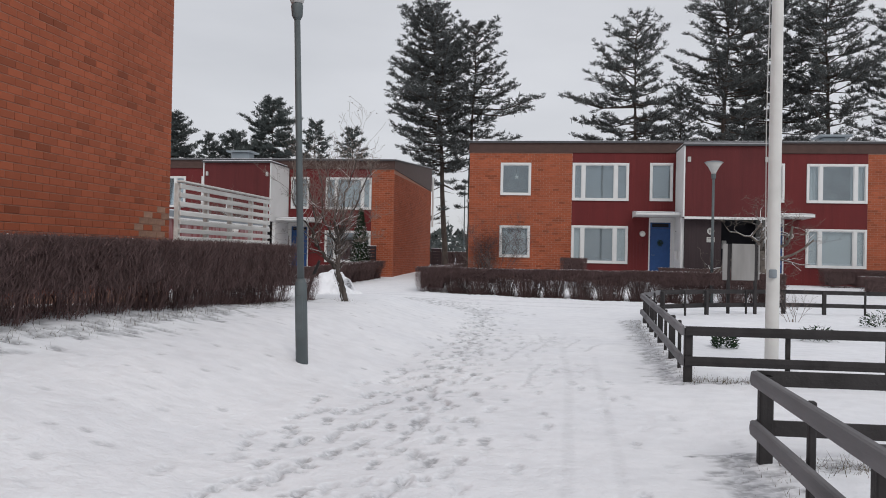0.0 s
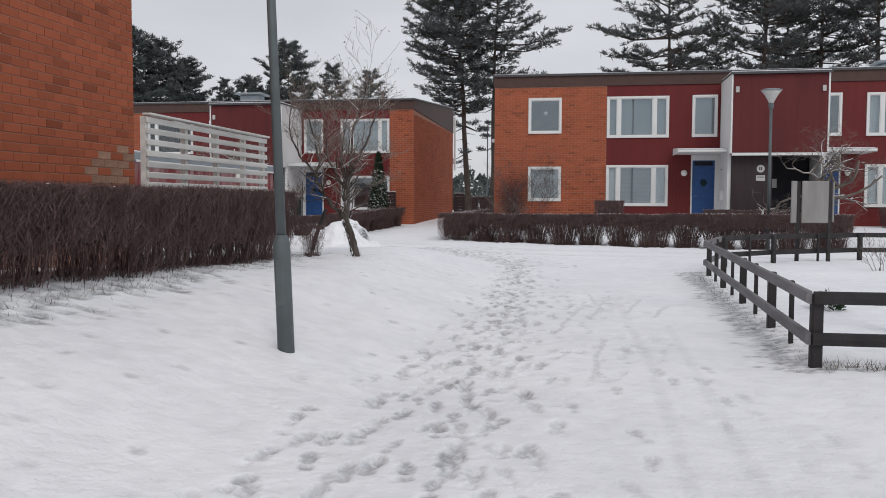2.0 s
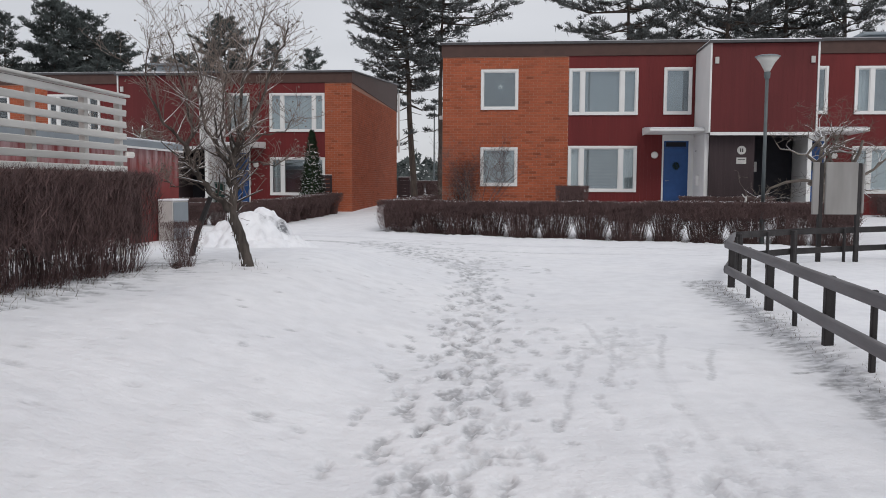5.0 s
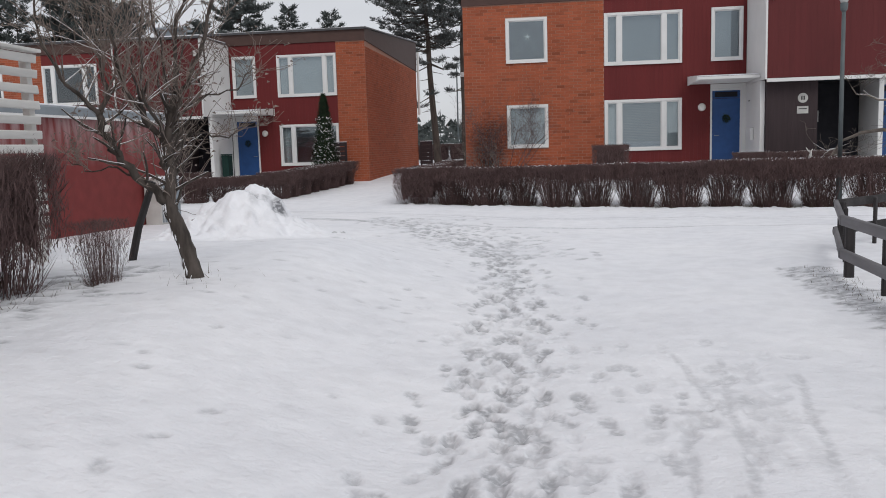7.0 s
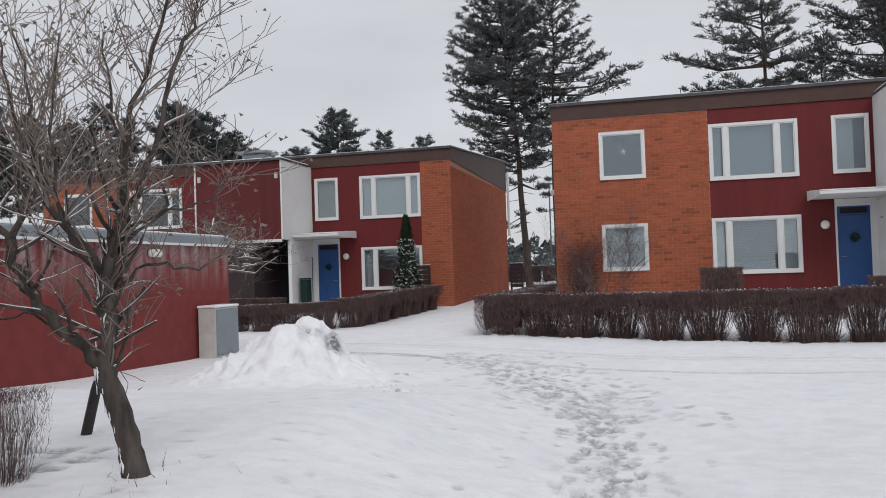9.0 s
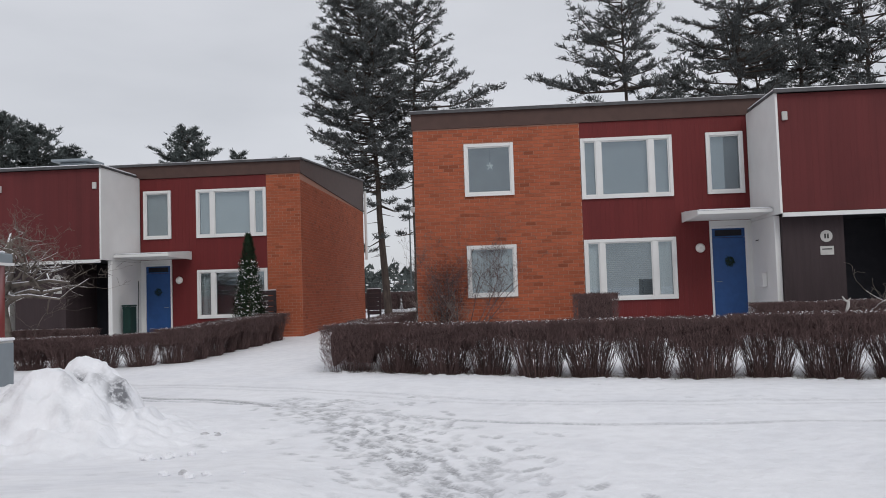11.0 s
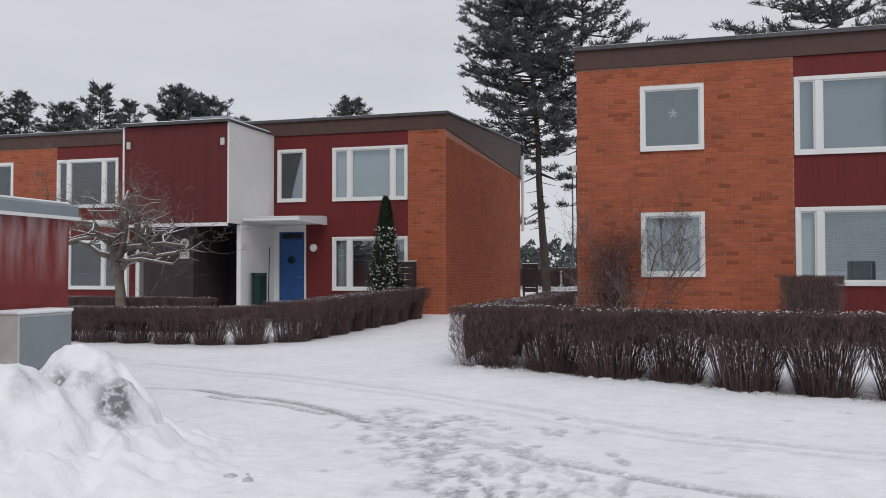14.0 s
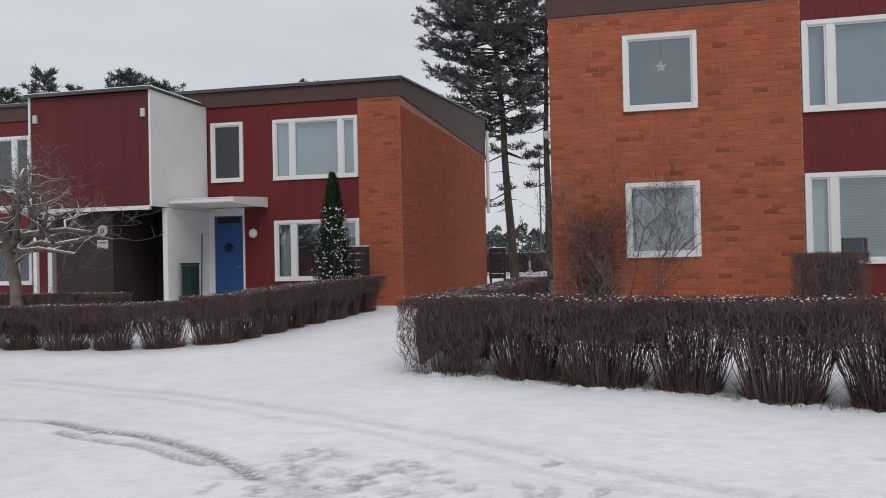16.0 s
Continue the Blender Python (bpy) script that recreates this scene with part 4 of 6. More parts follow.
# ---------- hedges: clipped leafless shrubs ----------
def shrub_mesh(seed, length, depth, height, stems, twigs, fill, foot_size, core=True, caps=60, ragged=0.0, flare=0.0):
    """One clump of a clipped hedge, centred at the origin: stems that fan out of a narrow foot, twigs massed towards the clipped top.
    fill: how far down the mass of twigs reaches; flare: how much its lower edge varies along the clump."""
    rnd = random.Random(seed)
    s = Soup()

    def reach(z):
        """Half width of the clump at a height, as a share of the full one."""
        t = min(1, max(0, z / height / max(0.08, 0.88 - fill * 0.55)))
        return foot_size + (1 - foot_size) * t ** 1.15

    def low(x):
        return height * (1 - fill) + flare * height * (math.cos(x * 2 * math.pi / length) * -0.5 + 0.5) * 0.55

    for _ in range(stems):
        a, r = rnd.uniform(0, 6.28), rnd.random() ** 0.55
        ux, uy = r * math.cos(a) * length * 0.5, r * math.sin(a) * depth * 0.5
        top = height * rnd.uniform(0.72, 0.99)
        pts, q = [], rnd.uniform(0.002, 0.0054)
        for k in range(4):
            z = top * k / 3
            g = reach(z)
            pts.append(Vector((ux * g + rnd.gauss(0, 0.026), uy * g + rnd.gauss(0, 0.024), z - 0.05 * (k == 0))))
        s.tube(pts, [q * 1.1, q, q * 0.8, q * 0.4], 3)
        for _ in range(5):
            k = rnd.choice((0, 1, 1, 2))
            b = pts[k].lerp(pts[k + 1], rnd.random())
            e = b + Vector((rnd.gauss(0, 0.09) + ux * 0.2, rnd.gauss(0, 0.07) + uy * 0.2, height * rnd.uniform(0.12, 0.4)))
            e.z = min(e.z, height)
            w = Vector((rnd.gauss(0, 1), rnd.gauss(0, 1), 0)).normalized() * 0.0035
            s.tri(b - w, b + w, e)
    for _ in range(twigs):
        face = rnd.random()
        if face < 0.62:
            x = rnd.uniform(-0.5, 0.5)
            z = low(x * length) + (height - low(x * length)) * rnd.random() ** 0.75
            side = 0.5 if rnd.random() < 0.3 else -0.5
            p = Vector((x * length * reach(z), side * depth * reach(z) * rnd.uniform(0.72, 1.03), z))
            if rnd.random() < 0.16:
                p.x, p.y = math.copysign(0.5 * length * reach(z), x) * rnd.uniform(0.85, 1.02), rnd.uniform(-0.5, 0.5) * depth
        else:
            p = Vector((rnd.uniform(-0.5, 0.5) * length, rnd.uniform(-0.5, 0.5) * depth, height * rnd.uniform(0.84, 0.97)))
        d = Vector((rnd.gauss(0, 0.4), rnd.gauss(0, 0.33), rnd.uniform(0.25, 1.0))).normalized() * rnd.uniform(0.07, 0.2)
        e = p + d
        e.z = min(e.z, height * (rnd.uniform(0.97, 1.03) + ragged * rnd.random() ** 3))
        w = Vector((rnd.gauss(0, 1), rnd.gauss(0, 0.5), rnd.gauss(0, 0.3))).normalized() * rnd.uniform(0.003, 0.0062)
        s.tri(p - w, p + w, e)
    for _ in range(stems * 2):
        a, r = rnd.uniform(0, 6.28), rnd.random() ** 0.5
        p = Vector((r * math.cos(a) * length * 0.5 * foot_size, r * math.sin(a) * depth * 0.5 * foot_size, -0.02))
        e = p + Vector((p.x * 0.5 + rnd.gauss(0, 0.05), p.y * 0.5 + rnd.gauss(0, 0.05), height * rnd.uniform(0.06, 0.30)))
        w = Vector((rnd.gauss(0, 1), rnd.gauss(0, 1), 0)).normalized() * 0.005
        s.tri(p - w, p + w, e)
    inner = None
    # solid filler inside the clump, darker than the twigs: inner shade in its colour
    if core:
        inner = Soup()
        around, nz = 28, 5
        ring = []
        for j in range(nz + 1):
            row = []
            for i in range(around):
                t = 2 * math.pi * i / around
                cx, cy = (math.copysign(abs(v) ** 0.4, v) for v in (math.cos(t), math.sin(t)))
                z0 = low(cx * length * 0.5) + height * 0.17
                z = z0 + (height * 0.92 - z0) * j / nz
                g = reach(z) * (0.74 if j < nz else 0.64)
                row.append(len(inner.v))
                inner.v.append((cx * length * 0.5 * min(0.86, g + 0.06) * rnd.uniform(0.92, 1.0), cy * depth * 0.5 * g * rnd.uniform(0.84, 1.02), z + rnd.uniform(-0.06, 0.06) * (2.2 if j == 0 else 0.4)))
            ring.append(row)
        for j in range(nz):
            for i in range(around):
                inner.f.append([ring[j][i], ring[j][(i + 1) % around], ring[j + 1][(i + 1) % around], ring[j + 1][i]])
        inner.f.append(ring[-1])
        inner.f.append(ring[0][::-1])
    crust = Soup()
    for _ in range(caps):
        c = Vector((rnd.uniform(-0.52, 0.52) * length, rnd.uniform(-0.5, 0.5) * depth, height * rnd.uniform(0.975, 1.015)))
        r = rnd.uniform(0.004, 0.017)
        t = rnd.uniform(0, 6.28)
        k = len(crust.v)
        for i in range(4):
            crust.v.append((c.x + r * math.cos(t + i * 1.571) * rnd.uniform(0.6, 1.6), c.y + r * math.sin(t + i * 1.571) * rnd.uniform(0.6, 1.3), c.z))
        crust.v.append((c.x, c.y, c.z + r * 0.5))
        crust.f += [[k + i, k + (i + 1) % 4, k + 4] for i in range(4)]
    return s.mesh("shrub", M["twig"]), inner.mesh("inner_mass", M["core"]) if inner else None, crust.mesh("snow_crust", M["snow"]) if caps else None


def hedge(label, line, tops, depth, kinds, spacing, group="clipped hedges"):
    """A row of clumps along a line of (x, y), the clipped top at the heights given for the same points."""
    h = thing("hedge", label, "hedge", group)
    P = [Vector((x, y, 0)) for x, y in line]
    total = sum((b - a).length for a, b in zip(P[:-1], P[1:]))
    n, rnd = max(1, round(total / spacing)), random.Random(len(line) * 7 + int(total * 10))
    for i in range(n):
        s = (i + 0.5) / n * total
        for a, b, ta, tb in zip(P[:-1], P[1:], tops[:-1], tops[1:]):
            d = (b - a).length
            if s <= d or b is P[-1]:
                f = min(1, s / d)
                p, top, turn = a.lerp(b, f), ta + (tb - ta) * f, math.degrees(math.atan2(b.y - a.y, b.x - a.x))
                break
            s -= d
        gz = ground_z(p.x, p.y)
        twig_me, core_me, crust_me = kinds[i % len(kinds)]
        flip = 180 if rnd.random() < 0.4 else 0
        ob = new("shrub", twig_me)
        ob.parent = h
        k = (top - gz) * rnd.uniform(0.985, 1.015)
        ob.matrix_basis = pose(p.x, p.y, gz, 0, 0, turn + flip + rnd.uniform(-3, 3)) @ Matrix.Diagonal((total / n * rnd.uniform(0.98, 1.14), depth * rnd.uniform(0.93, 1.07), k, 1))
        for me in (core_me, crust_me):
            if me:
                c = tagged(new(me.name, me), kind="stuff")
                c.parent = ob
    return h


# unit clumps (1 x 1 x 1), scaled where they are planted
open_kinds = [shrub_mesh(s, 1.14, 1.0, 1.0, n, 5600, f, w, caps=90, flare=g) for s, n, f, w, g in ((1, 270, 0.46, 0.60, 0.10), (2, 300, 0.58, 0.72, 0.0), (3, 250, 0.42, 0.56, 0.06), (4, 280, 0.50, 0.64, 0.06), (5, 240, 0.44, 0.52, 0.08))]
dense_kinds = [shrub_mesh(s, 1.1, 1.0, 1.0, 90, 6000, 0.92, 0.86, caps=80) for s in (11, 12, 13)]
sparse_kinds = [shrub_mesh(s, 1.0, 1.0, 1.0, 110, 1900, 0.85, 0.7, core=False, caps=0) for s in (21, 22)]
tall_kinds = [shrub_mesh(s, 1.14, 1.0, 1.0, 110, 7500, 0.84, 0.84, caps=10, ragged=0.08, flare=0.2) for s in (51, 52, 53)]
bare_kinds = [shrub_mesh(s, 1.1, 1.0, 1.0, 80, 5000, 0.96, 0.95, caps=5, ragged=0.04) for s in (61, 62)]
far_kinds = [shrub_mesh(71, 1.1, 1.0, 1.0, 30, 2200, 0.95, 0.9, caps=160)]
xs_b = [-1.1, 0.5, 2.2, 3.8, 6.3, 8.5, 10.6]
hedge("clipped leafless brown hedge dusted with snow beside the cross path", [(x, hedge_line_b(x) + 0.34) for x in xs_b], [0.43, 0.42, 0.42, 0.44, 0.47, 0.50, 0.52], 1.0, dense_kinds[:1] + open_kinds * 3, 0.92)
hedge("clipped leafless hedge running back along the brick gable", [(-0.75, -5.2), (-0.55, -2.0), (-0.45, 1.5)], [0.43, 0.46, 0.5], 0.7, dense_kinds, 0.95)
hedge("low clipped leafless hedge before the set-back house", [(-10.5, -3.65), (-6.2, -3.65), (-5.25, -2.6), (-5.0, 0.8), (-4.75, 3.6)], [0.24, 0.27, 0.36, 0.44, 0.52], 0.75, open_kinds, 0.85)
hedge("short clipped hedge dusted with snow by the old fruit tree", [(-12.5, -1.2), (-8.2, -1.2)], [0.36, 0.36], 0.6, dense_kinds, 0.9)
hedge("tall dense leafless hedge below the brick gable", [(-0.80, -33.5), (-0.76, -26.0), (-0.98, -24.0), (-1.15, -21.0)], [0.97, 0.97, 0.98, 0.98], 0.84, tall_kinds, 0.8)
hedge("sparse last shrub at the end of the tall hedge", [(-0.75, -20.8), (-0.42, -20.78)], [0.50, 0.44], 0.40, sparse_kinds, 0.4)
hedge("low clipped hedge dusted with snow by the blue door", [(7.7, -3.0), (10.3, -3.0)], [0.55, 0.55], 0.55, dense_kinds, 0.9)
hedge("small box-clipped leafless bush under the window", [(4.03, -1.3), (4.86, -1.3)], [0.86, 0.86], 0.7, bare_kinds, 1.1)
hedge("clipped leafless bush under the far window", [(14.1, -1.3), (16.4, -1.3)], [0.62, 0.62], 0.7, bare_kinds, 1.1)
hedge("clipped hedge along the far end of the cross path", [(14.8, -3.6), (22, -3.6)], [0.4, 0.4], 0.8, far_kinds, 1.0)


# ---------- bare trees ----------
def bare_tree(name, label, at, trunk, limbs, seed, material, reach, twig_len, pods=0, snow=0, paths=(), crook=0.16, forks=(3, 5), lift=0.05):
    """Leafless tree: a bent trunk, given main limbs, and limbs that fork down to twigs."""
    rnd = random.Random(seed)
    t = thing(name, label, "tree", at=(at[0], at[1], at[2]))
    wood, fine, crust, seeds = Soup(), Soup(), Soup(), Soup()
    core, girth = [Vector(p) for p in trunk[0]], trunk[1]
    line, thick = [core[0]], [girth[0]]
    for p, q, a, b in zip(core[:-1], core[1:], girth[:-1], girth[1:]):
        for k in (1, 2, 3):
            line.append(p.lerp(q, k / 3) + Vector((rnd.gauss(0, 0.05), rnd.gauss(0, 0.05), 0)) * b)
            thick.append((a + (b - a) * k / 3) * rnd.uniform(0.92, 1.1))
    wood.tube(line, thick, 11)
    if paths:
        # snow blown into the bark on one side of the trunk
        for _ in range(46):
            k = rnd.randint(1, len(line) - 2)
            p, a = line[k].lerp(line[k + 1], rnd.random()), rnd.gauss(3.9, 0.55)
            c = p + Vector((math.cos(a), math.sin(a), 0)) * thick[k] * 0.93
            crust.tube([c + Vector((0, 0, -rnd.uniform(0.02, 0.07))), c, c + Vector((rnd.gauss(0, 0.008), 0, rnd.uniform(0.02, 0.08)))], [0.002, rnd.uniform(0.004, 0.009), 0.002], 5)

    def grow(p, d, length, r, level):
        pts, rad, q, v = [p], [r], p.copy(), d.normalized()
        n = 4
        for i in range(n):
            v = (v + Vector((rnd.gauss(0, crook), rnd.gauss(0, crook), rnd.gauss(lift, crook * 0.8)))).normalized()
            q = q + v * length / n
            pts.append(q.copy())
            rad.append(max(0.0022, r * (1 - 0.6 * (i + 1) / n)))
        (wood if r > 0.012 else fine).tube(pts, rad, 6 if r > 0.012 else 3)
        if snow and r > 0.006 and abs(v.z) < 0.75:
            crust.tube([x + Vector((0, 0, y * 0.75)) for x, y in zip(pts, rad)], [max(0.002, x * 0.62) for x in rad], 4)
        for _ in range(pods if level == 0 else 0):
            w = pts[-1] + Vector((rnd.gauss(0, 0.03), rnd.gauss(0, 0.03), rnd.gauss(0, 0.03)))
            seeds.tri(w, w + Vector((rnd.gauss(0, 0.014), rnd.gauss(0, 0.014), -0.022)), w + Vector((rnd.gauss(0, 0.014), rnd.gauss(0, 0.014), -0.012)))
        if level == 0:
            return
        for _ in range(rnd.randint(*forks)):
            i = rnd.randint(1, n)
            side = Vector((rnd.gauss(0, 1), rnd.gauss(0, 1), rnd.gauss(0.35, 0.5))).normalized()
            grow(pts[i], v * 0.55 + side * reach, length * rnd.uniform(0.5, 0.78), rad[i] * 0.62, level - 1)

    for p, d, length, r, level in limbs:
        grow(Vector(p), Vector(d), length, r, level)
    # main limbs that follow a line of their own, with branches all along them
    for pts, r0, r1, gap, length in paths:
        pts = [Vector(p) for p in pts]
        fine_pts = [pts[0]]
        for p, q in zip(pts[:-1], pts[1:]):
            for k in (1, 2, 3):
                e = p.lerp(q, k / 3)
                fine_pts.append(e + Vector((rnd.gauss(0, 0.018), rnd.gauss(0, 0.018), rnd.gauss(0, 0.012))) if k < 3 else e)
        m = len(fine_pts) - 1
        rad = [(r0 + (r1 - r0) * (k / m) ** 0.6) * 0.84 * rnd.uniform(0.9, 1.12) for k in range(m + 1)]
        wood.tube(fine_pts, rad, 7)
        total = sum((q - p).length for p, q in zip(pts[:-1], pts[1:]))
        for _ in range(int(total / gap)):
            k = min(m - 1, int(m * rnd.random() ** 0.7))
            p, tan = fine_pts[k].lerp(fine_pts[k + 1], rnd.random()), (fine_pts[k + 1] - fine_pts[k]).normalized()
            side = Vector((rnd.gauss(0, 1), rnd.gauss(0, 1), rnd.gauss(0.35, 0.35))).normalized()
            grow(p, tan * 0.5 + side * 0.85, length * rnd.uniform(0.5, 1.2), min(0.013, rad[k] * 0.55), 1 if rnd.random() < 0.55 else 2)
    part("trunk", wood, M["trunk_bark"] if paths else material, t, "rough bark trunk and limbs", True)
    tagged(part("twig_mass", fine, material, t, "fine bare twigs"), "fine bare twigs", kind="stuff")
    if crust.v:
        tagged(part("snow_crust", crust, M["snow"], t), "snow lying on the limbs", kind="stuff")
    if seeds.v:
        tagged(part("seed_mass", seeds, M["bark"], t), "dry seed pods", kind="stuff")
    return t


V = Vector
tz = ground_z(0.02, -20.5)
def side_on(rows, depth=0.0):
    """(across, up, back) of the small tree's limbs, across lying along the lawn edge."""
    rows = [(r * (0.8 if r < 0 else 1.15), z, d + depth) for r, z, d in rows]
    return [V((0.971 * r - 0.239 * d, 0.239 * r + 0.971 * d, z)) for r, z, d in rows]


bare_tree("bare_tree", "small leafless tree with a leaning rough trunk on the lawn", (0.02, -20.5, tz),
          (side_on([(0.0, -0.1, 0), (0.0, 0.02, 0), (-0.03, 0.14, 0), (-0.085, 0.32, 0), (-0.17, 0.5, 0), (-0.20, 0.6, 0.01), (-0.165, 0.72, 0.02), (-0.155, 0.82, 0.02), (-0.17, 0.93, 0.03), (-0.185, 1.05, 0.03)]), [0.095, 0.072, 0.062, 0.058, 0.056, 0.052, 0.044, 0.044, 0.040, 0.038]),
          [], 21, M["bark"], 0.62, 0.2, pods=1, snow=1, crook=0.13, forks=(2, 4),
          paths=[(side_on([(-0.185, 1.03, 0.03), (-0.12, 1.29, 0.05), (-0.08, 1.53, 0.1), (-0.04, 2.02, 0.15), (0.07, 2.34, 0.2), (0.18, 2.75, 0.25)]), 0.042, 0.008, 0.06, 0.55),
                 (side_on([(-0.185, 1.02, 0.03), (-0.36, 1.30, -0.05), (-0.50, 1.46, -0.1), (-0.55, 1.67, -0.15), (-0.52, 1.95, -0.2), (-0.64, 2.35, -0.2)]), 0.036, 0.007, 0.06, 0.5),
                 (side_on([(-0.20, 0.58, 0.0), (-0.30, 0.70, -0.03), (-0.47, 0.80, -0.05), (-0.60, 0.98, -0.08), (-0.70, 1.12, -0.1), (-0.74, 1.26, -0.1)]), 0.046, 0.03, 0.09, 0.4),
                 (side_on([(-0.74, 1.25, -0.1), (-0.87, 1.39, -0.1), (-1.06, 1.55, -0.12), (-1.19, 1.78, -0.15), (-1.23, 2.07, -0.15), (-1.18, 2.4, -0.1)]), 0.026, 0.006, 0.065, 0.5),
                 (side_on([(-0.74, 1.24, -0.1), (-0.69, 1.48, 0.0), (-0.77, 1.80, 0.1), (-0.9, 2.15, 0.15), (-1.02, 2.5, 0.2)]), 0.026, 0.006, 0.06, 0.5),
                 (side_on([(-0.12, 1.28, 0.05), (0.05, 1.5, 0.0), (0.20, 1.88, -0.1), (0.30, 2.22, -0.15), (0.38, 2.42, -0.2), (0.42, 2.52, -0.2)]), 0.03, 0.006, 0.06, 0.28),
                 (side_on([(-0.17, 0.93, 0.03), (-0.02, 1.1, 0.15), (0.12, 1.13, 0.2), (0.26, 1.08, 0.25), (0.4, 1.22, 0.3)]), 0.018, 0.005, 0.055, 0.3),
                 (side_on([(-0.18, 1.0, 0.03), (-0.22, 1.3, 0.3), (-0.28, 1.7, 0.5), (-0.4, 2.2, 0.6), (-0.5, 2.6, 0.7)]), 0.028, 0.006, 0.065, 0.5),
                 (side_on([(-0.16, 1.15, 0.05), (0.05, 1.4, 0.3), (0.1, 1.7, 0.45), (0.12, 2.1, 0.5)]), 0.02, 0.005, 0.065, 0.4),
                 (side_on([(-0.2, 1.1, 0.0), (-0.25, 1.35, -0.35), (-0.2, 1.75, -0.55), (-0.1, 2.2, -0.6)]), 0.022, 0.005, 0.065, 0.5),
                 (side_on([(-0.47, 0.8, -0.05), (-0.75, 0.88, 0.05), (-1.0, 0.85, 0.1), (-1.15, 0.95, 0.1)]), 0.012, 0.004, 0.06, 0.3),
                 (side_on([(-0.1, 0.4, 0.0), (-0.2, 0.62, 0.02), (-0.16, 0.8, 0.03), (-0.18, 1.1, 0.03)]), 0.03, 0.03, 0.03, 0.35),
                 (side_on([(-0.1, 1.3, 0.05), (0.15, 1.42, 0.1), (0.36, 1.45, 0.1), (0.46, 1.6, 0.1)]), 0.014, 0.004, 0.055, 0.3)])
bare_tree("fruit_tree", "old wide-crowned fruit tree with snow along its bare limbs", (-10.25, -1.5, ground_z(-10.25, -1.5)),
          ([V((0, 0, -0.1)), V((0.0, 0, 0.3)), V((-0.05, 0, 0.8)), V((-0.10, 0, 1.15)), V((-0.16, 0, 1.45))], [0.095, 0.078, 0.068, 0.064, 0.05]),
          [((-0.05, 0, 1.0), (0.75, 0.0, 0.75), 1.1, 0.055, 4), ((-0.1, 0, 1.15), (0.45, -0.4, 0.9), 1.0, 0.055, 4), ((-0.16, 0, 1.45), (-0.5, 0.2, 0.8), 1.0, 0.05, 4), ((-0.16, 0, 1.4), (-0.9, -0.3, 0.6), 1.1, 0.05, 4), ((-0.16, 0, 1.45), (0.2, 0.3, 1), 0.9, 0.045, 4), ((-0.1, 0, 1.25), (0.85, 0.3, 0.55), 1.1, 0.055, 4), ((-0.12, 0, 1.2), (-0.9, 0.3, 0.5), 1.2, 0.055, 3), ((-0.1, 0, 1.2), (0.9, -0.3, 0.3), 1.1, 0.045, 4), ((0.1, 0, 1.25), (0.9, 0.2, 0.5), 1.0, 0.04, 4), ((-0.05, 0, 1.3), (0.7, -0.2, 0.85), 1.1, 0.045, 4), ((-0.16, 0, 1.4), (-0.8, 0.1, 0.7), 1.1, 0.04, 4)],
          8, M["apple_bark"], 0.95, 0.2, snow=1, crook=0.42, forks=(2, 4), lift=0.03).scale = (1.78, 1.5, 1.42)
bare_tree("fruit_tree", "low bare fruit tree with snow on spreading limbs behind the hedge", (10.6, -6.6, ground_z(10.6, -6.6)),
          ([V((0, 0, -0.1)), V((0.05, 0, 0.5)), V((0.0, 0, 1.0)), V((-0.05, 0, 1.3))], [0.11, 0.095, 0.085, 0.065]),
          [((0.0, 0, 1.15), (-0.9, -0.1, 0.55), 1.1, 0.05, 4), ((0.0, 0, 1.2), (0.9, 0.1, 0.5), 1.1, 0.05, 4), ((-0.05, 0, 1.3), (0.2, 0.2, 1), 0.9, 0.042, 4), ((-0.05, 0, 1.3), (-0.5, -0.3, 0.9), 1.0, 0.04, 4), ((0.0, 0, 1.25), (0.5, -0.3, 0.8), 1.0, 0.04, 4), ((0.0, 0, 1.1), (-1.0, 0.2, 0.25), 1.2, 0.042, 4), ((0.0, 0, 1.1), (1.0, -0.2, 0.3), 1.2, 0.042, 4)],
          14, M["apple_bark"], 0.95, 0.2, snow=1, crook=0.42, forks=(2, 4), lift=0.03).scale = (1.55, 1.4, 1.3)
bare_tree("wall_shrub", "leafless shrub with arching stems against the brick wall", (1.3, -0.55, ground_z(1.3, -0.55)),
          ([V((0, 0, -0.05)), V((0, 0, 0.12))], [0.03, 0.02]),
          [((rx * 0.4, 0, 0.0), (rx, 0.1, 1.25), 1.25 + 0.06 * k, 0.015, 3) for k, rx in enumerate((-0.9, -0.6, -0.35, -0.1, 0.1, 0.35, 0.6, 0.8))],
          31, M["twig"], 0.6, 0.15, pods=3, forks=(4, 5))
bare_tree("wall_shrub", "leafless shrub with pale stems by the gable corner", (0.55, -0.8, ground_z(0.55, -0.8)),
          ([V((0, 0, -0.05)), V((0, 0, 0.12))], [0.03, 0.02]),
          [((rx * 0.3, 0, 0.0), (rx, 0.1, 0.9), 0.6, 0.010, 3) for rx in (-0.7, -0.3, 0.1, 0.5, 0.9)],
          33, M["bark"], 0.6, 0.15)
bare_tree("garden_shrub", "small bare shrub with reddish stems inside the fence", (8.95, -16.6, ground_z(8.95, -16.6)),
          ([V((0, 0, -0.05)), V((0, 0, 0.06))], [0.02, 0.015]),
          [((rx * 0.2, 0, 0.0), (rx, 0.1, 1.3), 0.42, 0.007, 2) for rx in (-0.6, -0.3, 0.0, 0.3, 0.6)],
          36, M["bark"], 0.4, 0.1)


